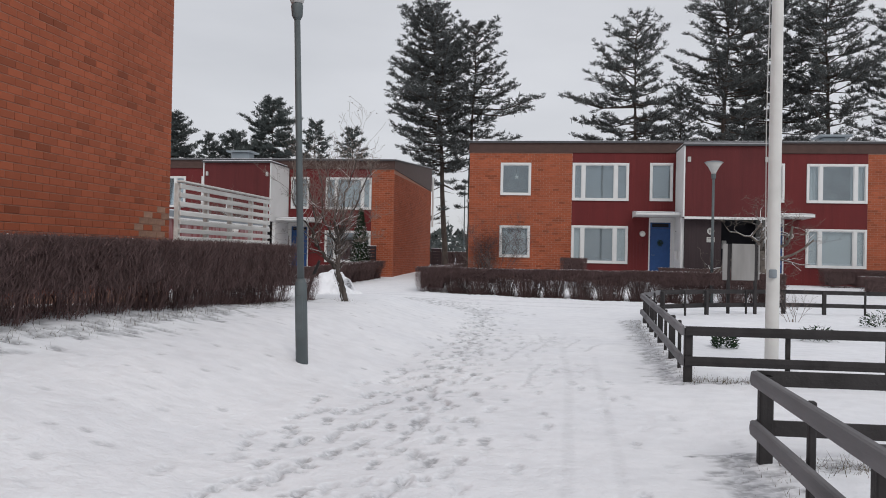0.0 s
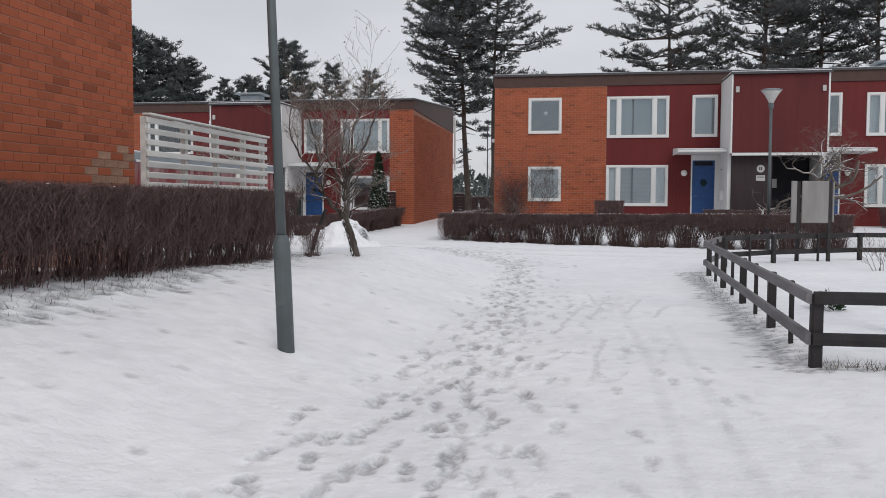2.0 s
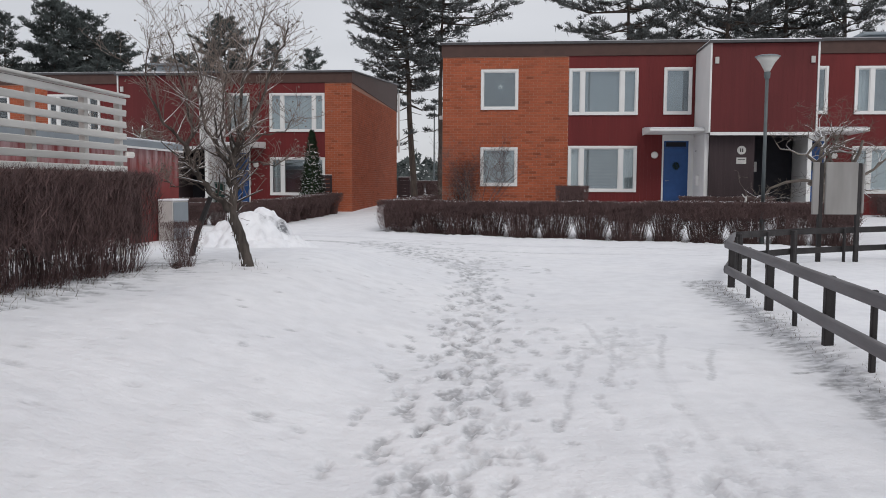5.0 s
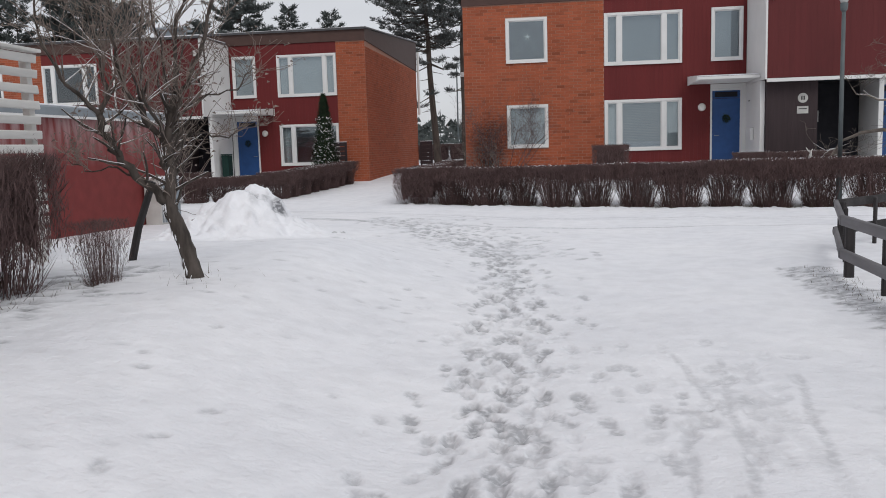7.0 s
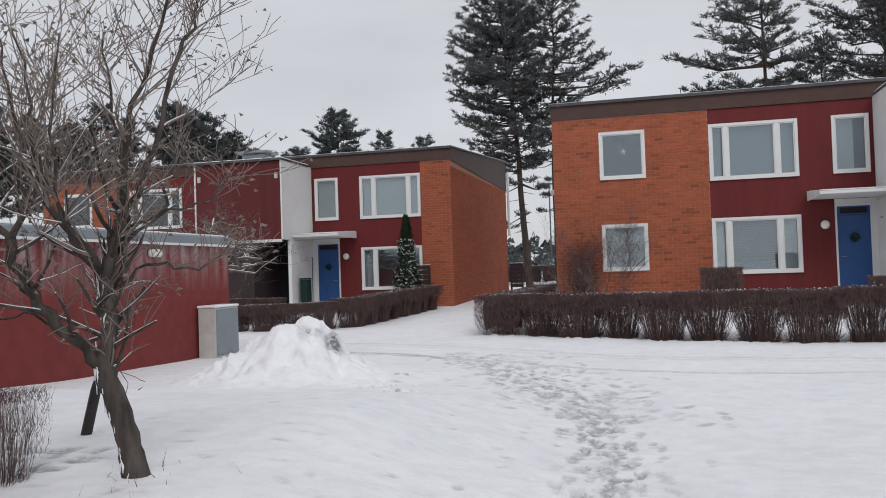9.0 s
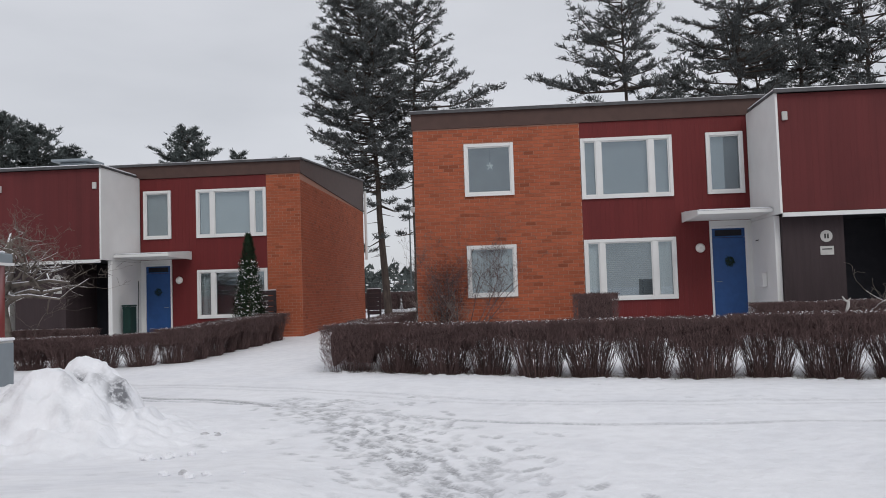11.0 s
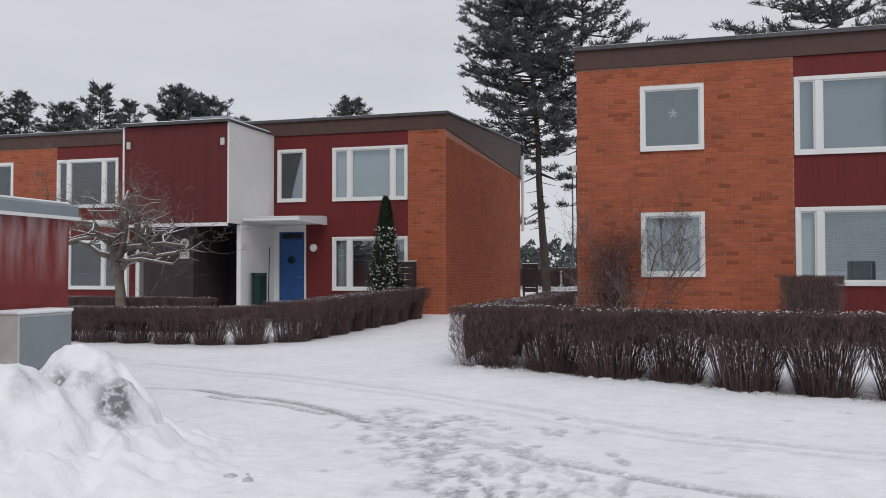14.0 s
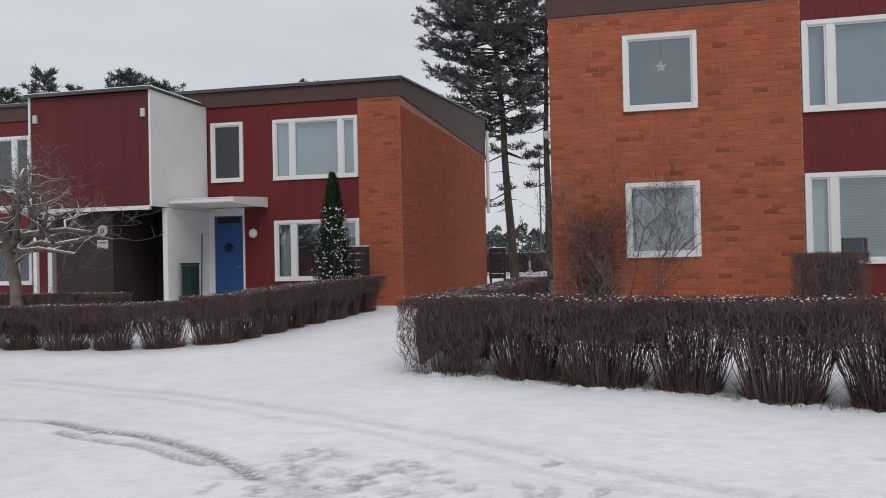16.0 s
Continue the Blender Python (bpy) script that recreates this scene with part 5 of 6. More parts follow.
def wall_climber():
    """Dense bare twigs spread flat against the bricks beside the low window."""
    t = thing("wall_climber", "dense dark red-brown leafless climber spread on the brick wall", "climber", at=(0.75, -0.03, ground_z(0.75, -0.1)))
    rnd, fine, stems = random.Random(44), Soup(), Soup()
    for k in range(16):
        x, line = rnd.gauss(0.0, 0.12), []
        drift = rnd.gauss(0, 0.28)
        for j in range(6):
            line.append(V((x + drift * (j / 5) ** 1.2 + rnd.gauss(0, 0.03), -0.035 - 0.03 * rnd.random(), 1.65 * j / 5 * rnd.uniform(0.9, 1.05) - 0.05)))
        stems.tube(line, [0.012, 0.01, 0.008, 0.006, 0.005, 0.003], 4)
    for _ in range(6500):
        z = 1.9 * rnd.betavariate(1.3, 1.7)
        p = V((rnd.gauss(0.02 * math.sin(z * 9), 0.20 + 0.12 * math.sin(min(1, z / 1.2) * 1.57)), -rnd.uniform(0.012, 0.09), z + rnd.gauss(0, 0.06)))
        if p.x < -0.72 or p.z < -0.05:
            continue
        d = V((rnd.gauss(0, 0.7), rnd.gauss(-0.1, 0.2), rnd.gauss(0.5, 0.6))).normalized() * rnd.uniform(0.05, 0.16)
        w = V((rnd.gauss(0, 1), 0, rnd.gauss(0, 1))).normalized() * rnd.uniform(0.0018, 0.004)
        e = p + d
        e.y = min(e.y, -0.012)
        fine.tri(p - w, p + w, e)
    part("stem", stems, M["twig"], t, "thin woody stems")
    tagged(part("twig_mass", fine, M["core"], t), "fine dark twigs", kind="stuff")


wall_climber()


def evergreen_tuft(label, at, r, h, seed):
    rnd, s = random.Random(seed), Soup()
    t = thing("dwarf_shrub", label, "shrub", at=(at[0], at[1], ground_z(*at)))
    for _ in range(420):
        a, u = rnd.uniform(0, 6.28), rnd.random() ** 0.5
        p = V((u * r * math.cos(a), u * r * math.sin(a), rnd.uniform(0.02, h) * (1.1 - 0.5 * u)))
        d = V((math.cos(a) * 0.6, math.sin(a) * 0.6, rnd.uniform(-0.2, 0.9))).normalized() * rnd.uniform(0.04, 0.09)
        w = V((rnd.gauss(0, 1), rnd.gauss(0, 1), rnd.gauss(0, 1))).normalized() * 0.014
        s.tri(p - w, p + w, p + d)
    part("foliage", s, M["thuja"], t)


evergreen_tuft("small dark evergreen dwarf shrub in the snowy bed", (6.4, -22.7), 0.17, 0.24, 3)
evergreen_tuft("dark evergreen dwarf shrub poking out of the snow", (8.2, -21.0), 0.3, 0.24, 4)
evergreen_tuft("low dark evergreen dwarf shrub inside the fence", (10.4, -17.5), 0.35, 0.35, 6)


# thuja by the wall with specks of snow
def thuja():
    t = thing("thuja", "slender dark green thuja with specks of snow", "tree", at=(-5.55, 3.35, ground_z(-5.55, 3.35)))
    rnd, leaf, dots = random.Random(9), Soup(), Soup()
    H = 2.95 - ground_z(-5.55, 3.35)
    for _ in range(8000):
        u = rnd.random() ** 1.25
        z = H * u
        r = 0.56 * min(1, 0.8 + u * 2) * (1 - u) ** 0.72 * (1 + 0.16 * math.sin(z * 9 + _ % 7)) + 0.02
        a = rnd.uniform(0, 6.28)
        p = V((r * math.cos(a), r * math.sin(a), z)) * 1.0
        p.x *= rnd.uniform(0.6, 1.03)
        p.y *= rnd.uniform(0.6, 1.03)
        d = V((math.cos(a) * 0.5, math.sin(a) * 0.5, rnd.uniform(0.2, 1))).normalized() * rnd.uniform(0.06, 0.13)
        w = V((-math.sin(a), math.cos(a), rnd.gauss(0, 0.4))).normalized() * rnd.uniform(0.012, 0.026)
        leaf.tri(p - w, p + w, p + d)
        if rnd.random() < 0.11 and u < 0.75:
            c = p + d * 0.8 + V((math.cos(a), math.sin(a), 0)) * 0.012
            q = rnd.uniform(0.015, 0.035)
            dots.tri(c + V((-q * math.sin(a), q * math.cos(a), 0)), c + V((q * math.sin(a), -q * math.cos(a), 0)), c + V((0, 0, q * 1.2)))
    part("foliage", leaf, M["thuja"], t, "scale-like dark green foliage")
    tagged(part("snow_specks", dots, M["snow"], t), "specks of snow", kind="stuff")
    part("trunk", Soup().tube([(0, 0, -0.1), (0, 0, H * 0.8)], [0.05, 0.01], 6), M["bark"], t)


thuja()


# ---------- pines ----------
def pine_meshes(seed, H, profile, per_whorl, gap, lean=0.0, needle="needle", thick=1.0, tuft_size=(0.165, 0.295), limbs=(), droop=0, fan=3.7):
    """A Scots pine. profile: rows of (height, reach to -x, reach to +x) of the crown; limbs: single long ones as
    (height, bearing in degrees, length); droop: stray low branches under the crown."""
    rnd = random.Random(seed)
    wood, leaf = Soup(), Soup()
    pts = [V((lean * (k / 10) ** 1.6 + rnd.gauss(0, 0.06), rnd.gauss(0, 0.06), H * k / 10 - (0.3 if k == 0 else 0))) for k in range(11)]
    r0 = H * 0.0125 * thick
    wood.tube(pts, [r0 * (1 - 0.92 * (k / 10) ** 0.9) for k in range(11)], 8)
    hs = [p[0] for p in profile]

    def stem(z):
        k = min(9.999, max(0, z / H * 10))
        return pts[int(k)].lerp(pts[int(k) + 1], k - int(k))

    def tuft(c, along):
        size = rnd.uniform(*tuft_size)
        for _ in range(12):
            d = (along * 0.5 + V((rnd.gauss(0, 0.75), rnd.gauss(0, 0.75), rnd.gauss(0.55, 0.55)))).normalized() * size * rnd.uniform(0.6, 1.25)
            w = V((rnd.gauss(0, 1), rnd.gauss(0, 1), rnd.gauss(0, 1))).normalized() * size * rnd.uniform(0.09, 0.17)
            b = c + V((rnd.gauss(0, 1), rnd.gauss(0, 1), rnd.gauss(0, 0.4))) * size * 0.3
            leaf.tri(b - w, b + w, b + d)

    def branch(z, a, L, up, bare=0.3):
        p = stem(z)
        out = V((math.cos(a), math.sin(a), 0))
        side = V((-out.y, out.x, 0))
        bend = rnd.gauss(0, 0.10) * L
        q1 = p + out * L * 0.5 + side * bend + V((0, 0, L * 0.5 * up - 0.05 * L))
        q2 = p + out * L + side * bend * 0.6 + V((0, 0, L * up + 0.10 * L))
        rb = r0 * 0.10 + 0.011 * L
        wood.tube([p, q1, q2], [rb, rb * 0.6, rb * 0.15], 4)
        n = max(3, int(L * fan))
        for i in range(n + 1):
            t = bare + (1 - bare) * (i + rnd.random() * 0.8) / n
            b = p.lerp(q1, t * 2) if t < 0.5 else q1.lerp(q2, min(1.0, (t - 0.5) * 2))
            left = -1 if rnd.random() < 0.5 else 1
            way = (out * rnd.uniform(0.35, 1.0) + side * left * rnd.uniform(0.2, 1.0) + V((0, 0, rnd.gauss(0.30, 0.28)))).normalized()
            l = min(1.3, (0.22 + 0.30 * L * (1.15 - t))) * rnd.uniform(0.6, 1.25)
            e = b + way * l
            if l > 0.3:
                wood.tube([b, e], [rb * 0.22, rb * 0.06], 3)
            m = max(2, int(l / 0.17))
            for k in range(m):
                tuft(b.lerp(e, (k + 0.8) / m) + V((0, 0, rnd.uniform(0, 0.06))), way)

    z = hs[0]
    while z < H * 0.99:
        f = (z - hs[0]) / (H - hs[0])
        near, off = float(np.interp(z, hs, [p[1] for p in profile])), float(np.interp(z, hs, [p[2] for p in profile]))
        turn = rnd.uniform(0, 6.28)
        for k in range(per_whorl):
            a = turn + 6.283 * k / per_whorl + rnd.gauss(0, 0.35)
            t = (math.cos(a) + 1) / 2
            L = (near + (off - near) * t) * rnd.choice((0.55, 0.8, 0.95, 1.05)) * rnd.uniform(0.85, 1.1)
            branch(z + rnd.uniform(-0.4, 0.4), a, max(0.25, L), 0.02 + 0.65 * f * f + rnd.gauss(0, 0.20), 0.22 + 0.15 * (1 - f))
        z += gap * rnd.uniform(0.8, 1.25)
    for h, bearing, L in limbs:
        branch(h, radians(bearing), L, 0.02, 0.45)
    for _ in range(droop):
        branch(rnd.uniform(hs[0] * 0.5, hs[0]), rnd.uniform(0, 6.28), rnd.uniform(0.9, 1.9), -0.35, 0.5)
    for _ in range(9):
        p, a, L = stem(rnd.uniform(hs[0] * 0.45, hs[0])), rnd.uniform(0, 6.28), rnd.uniform(0.4, 1.3)
        wood.tube([p, p + V((math.cos(a) * L, math.sin(a) * L, -0.15 * L))], [r0 * 0.13, r0 * 0.04], 3)
    return wood.mesh("trunk", M["pine_bark"]), leaf.mesh("crown", M[needle])


def pine(meshes, x, y, scale, turn, label):
    t = thing("pine_tree", label, "pine", "pines behind the houses", at=(x, y, -0.15, 0, 0, turn))
    for me, name in zip(meshes, ("trunk", "crown")):
        o = new(name, me)
        o.parent = t
        o.matrix_basis = Matrix.Scale(scale, 4)


twin_dense = pine_meshes(1, 19.0, [(7.0, 1.5, 1.6), (9.0, 2.9, 2.2), (11.6, 4.2, 2.4), (13.0, 3.3, 2.4), (16.0, 2.9, 2.3), (17.6, 2.2, 1.7), (18.5, 1.0, 1.0), (19.0, 0.3, 0.3)], 7, 0.32, lean=-1.5, droop=8)
twin_open = pine_meshes(2, 17.7, [(8.8, 1.8, 2.4), (10.5, 1.8, 2.6), (12.3, 2.0, 2.5), (14.5, 1.9, 1.9), (16.8, 1.8, 1.9), (17.4, 0.9, 1.0), (17.7, 0.3, 0.3)], 5, 0.38, lean=0.3, limbs=((11.7, -12, 5.0), (11.4, 5, 4.2), (12.6, -25, 3.4), (9.3, 10, 3.4), (13.4, 15, 2.9)), droop=9)
layered = pine_meshes(3, 16.7, [(7.2, 3.2, 2.6), (9.0, 3.4, 2.9), (10.8, 4.0, 2.8), (13.0, 2.6, 2.3), (15.0, 1.9, 1.9), (16.2, 0.9, 0.8), (16.7, 0.2, 0.2)], 5, 0.42, lean=0.2, limbs=((8.6, 175, 3.9), (10.9, 185, 4.1)), droop=4)
broad = pine_meshes(4, 19.0, [(7.5, 2.4, 2.2), (10.0, 3.0, 3.0), (13.0, 3.2, 3.3), (16.5, 3.4, 3.0), (18.2, 2.2, 1.9), (19.0, 0.5, 0.5)], 5, 0.46, lean=0.4, droop=5)
ragged = pine_meshes(5, 18.4, [(7.0, 2.6, 2.4), (9.5, 3.2, 2.8), (12.0, 2.4, 3.0), (15.0, 2.7, 2.4), (17.4, 1.8, 1.6), (18.4, 0.3, 0.3)], 5, 0.48, lean=0.5, limbs=((12.5, 190, 3.6), (10.0, -10, 3.9)), droop=4)
tall = "tall dark green Scots pine with a bare lower trunk"
pine(twin_dense, -4.42, 24.3, 1.0, 0, "tall dense Scots pine leaning slightly beside its twin")
pine(twin_open, -2.85, 25.5, 1.0, 0, "tall open pine with one long side limb reaching out")
pine(layered, 8.4, 20.2, 1.0, 0, "airy Scots pine with layered spreading branches")
for m, x, y, s, r in ((broad, 14.1, 21, 0.98, 0), (ragged, 11.9, 24, 0.70, 80), (ragged, 18.2, 23, 1.04, 170), (broad, 21.1, 22, 1.0, 200), (layered, 16.6, 26, 0.92, 120), (ragged, 25.6, 22, 1.05, 300), (broad, 30, 26, 1.05, 130)):
    pine(m, x, y, s, r, tall)

far_dome = pine_meshes(41, 20, [(9, 2.2, 2.4), (12, 4.2, 4.0), (15, 4.0, 3.6), (17.5, 2.9, 2.6), (19.3, 1.4, 1.2), (20, 0.4, 0.4)], 6, 0.62, needle="needle_far", tuft_size=(0.36, 0.58), fan=2.3)
far_slim = pine_meshes(42, 20, [(9, 1.8, 1.8), (12, 2.4, 2.4), (15, 2.4, 2.2), (18, 1.6, 1.5), (20, 0.3, 0.3)], 5, 0.75, needle="needle_far", tuft_size=(0.36, 0.58), fan=2.3)
far = "distant pine standing above the low roofs"
for i, (bearing, rise, dist, kind) in enumerate(((-21.4, 10.9, 115, far_dome), (-18.2, 9.5, 118, far_slim), (-15.4, 9.1, 118, far_slim), (-24.2, 8.4, 112, far_dome), (-26.0, 8.2, 112, far_slim), (-28.6, 9.4, 110, far_dome), (-30.4, 10.6, 108, far_dome), (-32.3, 11.2, 108, far_dome), (-35.2, 10.2, 105, far_slim), (-36.9, 11.1, 105, far_slim), (-38.8, 9.7, 100, far_dome), (-41.2, 10.2, 98, far_slim), (-43.4, 10.6, 96, far_dome), (-46, 10.2, 95, far_slim), (-49, 10.5, 92, far_dome))):
    b = radians(bearing)
    high = dist * math.tan(radians(rise)) + 1.5
    pine(kind, 2.5 + dist * math.sin(b), -22 + dist * math.cos(b), high / 20.2, (i * 137) % 360, far)


def far_woods():
    """A belt of conifers round the horizon, too many to count."""
    rnd, leaf = random.Random(5), Soup()
    for i in range(520):
        a = rnd.uniform(-1.1, 1.1)
        d = rnd.uniform(150, 280)
        x, y, H = d * math.sin(a), -10 + d * math.cos(a), rnd.uniform(4.5, 8)
        for k in range(70):
            z = H * rnd.random() ** 0.8
            r = (1 - z / H) * 2.4 + 0.3
            t = rnd.uniform(0, 6.28)
            p = V((x + r * math.cos(t), y + r * math.sin(t), z - 0.3))
            leaf.tri(p + V((rnd.gauss(0, 0.6), rnd.gauss(0, 0.6), 0)), p - V((rnd.gauss(0, 0.6), rnd.gauss(0, 0.6), 0)), p + V((rnd.gauss(0, 0.4), rnd.gauss(0, 0.4), rnd.uniform(0.5, 1.5))))
    tagged(new("far_woods", leaf.mesh("far_woods", M["needle_far"])), "belt of distant dark conifer woods along the horizon", "woods", kind="stuff")


far_woods()


# ---------- fences ----------
def fence_run(label, points, post_gap, rail_z=(0.55, 0.225), end_rails=True):
    """Low two-rail fence of dark stained board rails on square posts."""
    f = thing("low_fence", label, "fence", "knee-high fences")
    rnd = random.Random(int(points[0][0] * 100))
    P = [V((x, y, 0)) for x, y in points]
    for a, b in zip(P[:-1], P[1:]):
        d = b - a
        turn = math.degrees(math.atan2(d.y, d.x))
        za, zb = ground_z(a.x, a.y), ground_z(b.x, b.y)
        for rz in rail_z:
            s, n = Soup(), 7
            L = d.length
            prof = [(-0.050, 0.0), (-0.050, 0.028), (-0.042, 0.040), (0.0, 0.045), (0.042, 0.040), (0.050, 0.028), (0.050, 0.0)]
            for x in (-0.04, L + 0.04):
                z0 = za + (zb - za) * x / L + rz
                s.v += [(x, -u2 - 0.045, z0 + u1) for u1, u2 in prof]
            s.f += [[i, (i + 1) % n, n + (i + 1) % n, n + i] for i in range(n)] + [list(range(n - 1, -1, -1)), [n + i for i in range(n)]]
            # rails along y take a paler copy of the stain: side light as colour
            o = part("rail", s, M["fence_side_lit"] if abs(d.y) > 2 * abs(d.x) else M["fence"], f)
            o.matrix_basis = pose(a.x, a.y, 0, 0, 0, turn)
        n = max(1, round(d.length / post_gap))
        for i in range(n + 1):
            p = a.lerp(b, i / n)
            gz = ground_z(p.x, p.y)
            w = 0.044 if i in (0, n) or i % 2 == 0 else 0.025
            o = part("post", Soup().box(-w, w, -w + 0.01, w, -0.15, 0.575 if w > 0.04 else 0.585, 0.008), M["fence"], f)
            o.matrix_basis = pose(p.x, p.y, gz, 0, 0, turn + rnd.uniform(-2, 2))
    return f


fence_run("dark stained knee-high fence round a snowy garden bed", [(12.6, -26.2), (5.37, -26.2), (5.67, -18.25), (6.25, -16.2), (7.4, -15.05), (9.5, -13.6), (12.5, -13.3)][::-1], 1.05)
fence_run("dark stained knee-high fence round the next garden bed", [(12.5, -29.86), (5.33, -29.86), (5.30, -36.0)], 1.1)


def slat_fence():
    f = thing("slat_fence", "weathered white slatted screen fence beside the brick gable", "fence")
    x, y0, y1, top = -1.80, -23.5, -19.55, 1.90
    rnd = random.Random(2)
    z = top + 0.02
    for i in range(15):
        z -= (0.075, 0.135, 0.140, 0.140, 0.135, 0.132, 0.125, 0.115, 0.108)[min(i, 8)]
        s = Soup().box(-0.016, 0.016, y0, y1, -0.038, 0.038, 0.006)
        o = part("slat", s, M["white_board"], f)
        o.matrix_basis = pose(x, 0, z, 0, rnd.uniform(-6, 6), 0)
    part("cap_board", Soup().box(x - 0.06, x + 0.06, y0, y1 + 0.02, top, top + 0.03, 0.006), M["white_board"], f)
    for y in (y0 + 0.05, y0 + 1.1, y0 + 2.1, y0 + 3.1, y1 - 0.06):
        part("post", Soup().box(x - 0.10, x - 0.025, y - 0.04, y + 0.04, -0.2, top - 0.01, 0.006), M["white_board"], f)


slat_fence()


def dark_screen(label, x0, x1, y, z1, step):
    f = thing("plank_screen", label, "screen")
    g0 = min(ground_z(x0, y), ground_z(x1, y))
    n = int((z1 - g0) / step)
    for i in range(n):
        z = z1 - (i + 1) * step
        part("plank", Soup().box(x0, x1, y - 0.014, y + 0.014, z + 0.02, z + step, 0.004), M["brown"], f)
    for x in (x0 + 0.05, x1 - 0.05):
        part("post", Soup().box(x - 0.04, x + 0.04, y + 0.016, y + 0.09, g0 - 0.1, z1 - 0.01, 0.004), M["fence"], f)
    part("snow_cap", Soup().box(x0, x1, y - 0.02, y + 0.09, z1, z1 + 0.025, 0.008), M["snow"], f)


dark_screen("dark plank screen with a snow cap beside the thuja", -5.62, -4.95, 4.15, 1.22, 0.17)
dark_screen("dark plank screen at the back of the brick gable", -4.2, -3.55, 16.6, 1.25, 0.2)


# ---------- lamps, flagpole, signs, cabinets ----------
def street_lamp(label, x, y, lower, r0, r1, top):
    gz = ground_z(x, y)
    t = thing("street_lamp", label, "street lamp", "path lamps", at=(x, y, gz))
    part("base_section", Soup().spin([(r0, -0.1), (r0, lower - 0.05), (r0 * 0.97, lower), (r1 * 1.15, lower + 0.06)], (0, 0, 0), 16), M["steel"], t, "thicker grey base section", True)
    part("service_hatch", Soup().box(-r0 * 0.5, r0 * 0.5, -r0 - 0.006, -r0 * 0.7, 0.35, 0.7, 0.008), M["steel"], t)
    part("pole", Soup().spin([(r1, lower + 0.05), (r1 * 0.85, top - 0.4)], (0, 0, 0), 14), M["steel"], t, "slim grey pole", True)
    h = part("lamp_head", Soup().spin([(r1 * 0.9, top - 0.42), (r1 * 1.5, top - 0.38), (r1 * 1.7, top - 0.27), (r1 * 1.2, top - 0.23)], (0, 0, 0), 16), M["steel"], t, "", True)
    part("shade", Soup().spin([(0.06, top - 0.25), (0.085, top - 0.19), (0.17, top - 0.03), (0.275, top + 0.10)], (0, 0, 0), 24), M["frosted"], h, "conical translucent shade", True)
    part("cap", Soup().spin([(0.285, top + 0.10), (0.295, top + 0.112), (0.22, top + 0.14), (0.06, top + 0.16)], (0, 0, 0), 24), M["grey"], h, "grey lid", True)
    return t


lampa = street_lamp("slim grey street lamp on the snowy lawn edge", 1.36, -27.22, 0.82, 0.063, 0.037, 3.98)
lampa.rotation_euler = (0, radians(-2.1), 0)
street_lamp("slim grey street lamp with a conical shade behind the hedge", 8.62, -8.55, 0.9, 0.06, 0.045, 4.36)

flag = thing("flagpole", "white flagpole with a cord standing in the snow", "flagpole", at=(6.66, -24.42, ground_z(6.66, -24.42)))
part("pole", Soup().spin([(0.085, -0.1), (0.085, 0.3), (0.078, 3.0), (0.06, 7.0), (0.04, 9.5)], (0, 0, 0), 18), M["pole"], flag, "tapered white pole", True)
part("cleat", Soup().spin([(0.035, -0.01), (0.05, 0.0), (0.05, 0.09), (0.035, 0.1)], (-0.02, -0.075, 1.1), 10), M["grey"], flag, "grey cleat")
part("cord", Soup().tube([(-0.10, -0.03, 1.2), (-0.12, -0.03, 3), (-0.09, -0.03, 6), (-0.05, -0.02, 9.3)], [0.006] * 4, 5), M["dirty_white"], flag, "pale halyard")

sg = thing("notice_board", "grey weathered notice board on two dark posts", "sign", at=(8.32, -14.3, 0, 0, 0, 8))
for px in (-0.30, 0.36):
    part("post", Soup().box(px - 0.035, px + 0.035, -0.035, 0.035, -0.6, 1.28, 0.006), M["fence"], sg)
part("panel", Soup().box(-0.25, 0.31, -0.085, -0.04, 0.40, 1.29, 0.012), M["board_grey"], sg, "weathered grey panel")
part("panel", Soup().box(-0.46, -0.345, -0.06, -0.01, 0.40, 1.29, 0.012), M["board_grey"], sg)
part("panel", Soup().box(0.40, 0.44, -0.06, -0.01, 0.42, 1.27, 0.012), M["board_grey"], sg)

cab = thing("utility_cabinet", "grey metal utility cabinet with a snow cap by the shed", "cabinet", at=(-5.72, -9.3, ground_z(-5.72, -9.3)))
part("body", Soup().box(-0.2, 0.17, -0.47, 0.45, -0.1, 0.98, 0.01), M["dirty_white"], cab, "pale metal body")
part("door", Soup().box(0.171, 0.19, -0.44, 0.42, 0.05, 0.95, 0.006), M["grey"], cab, "blue-grey metal door")
part("lower_panel", Soup().box(0.191, 0.197, -0.42, 0.40, 0.08, 0.30, 0.002), M["grey"], cab)
part("snow_cap", Soup().box(-0.22, 0.19, -0.49, 0.47, 0.982, 1.03, 0.02), M["snow"], cab)

stake = thing("tree_stake", "dark wooden stake leaning against the small tree", "stake", at=(-1.02, -19.57, ground_z(-1.02, -19.57)))
part("stake", Soup().tube([(0, 0, -0.1), (0.11, 0.0, 0.30), (0.27, 0.02, 0.72)], [0.036, 0.034, 0.031], 8), M["fence"], stake)

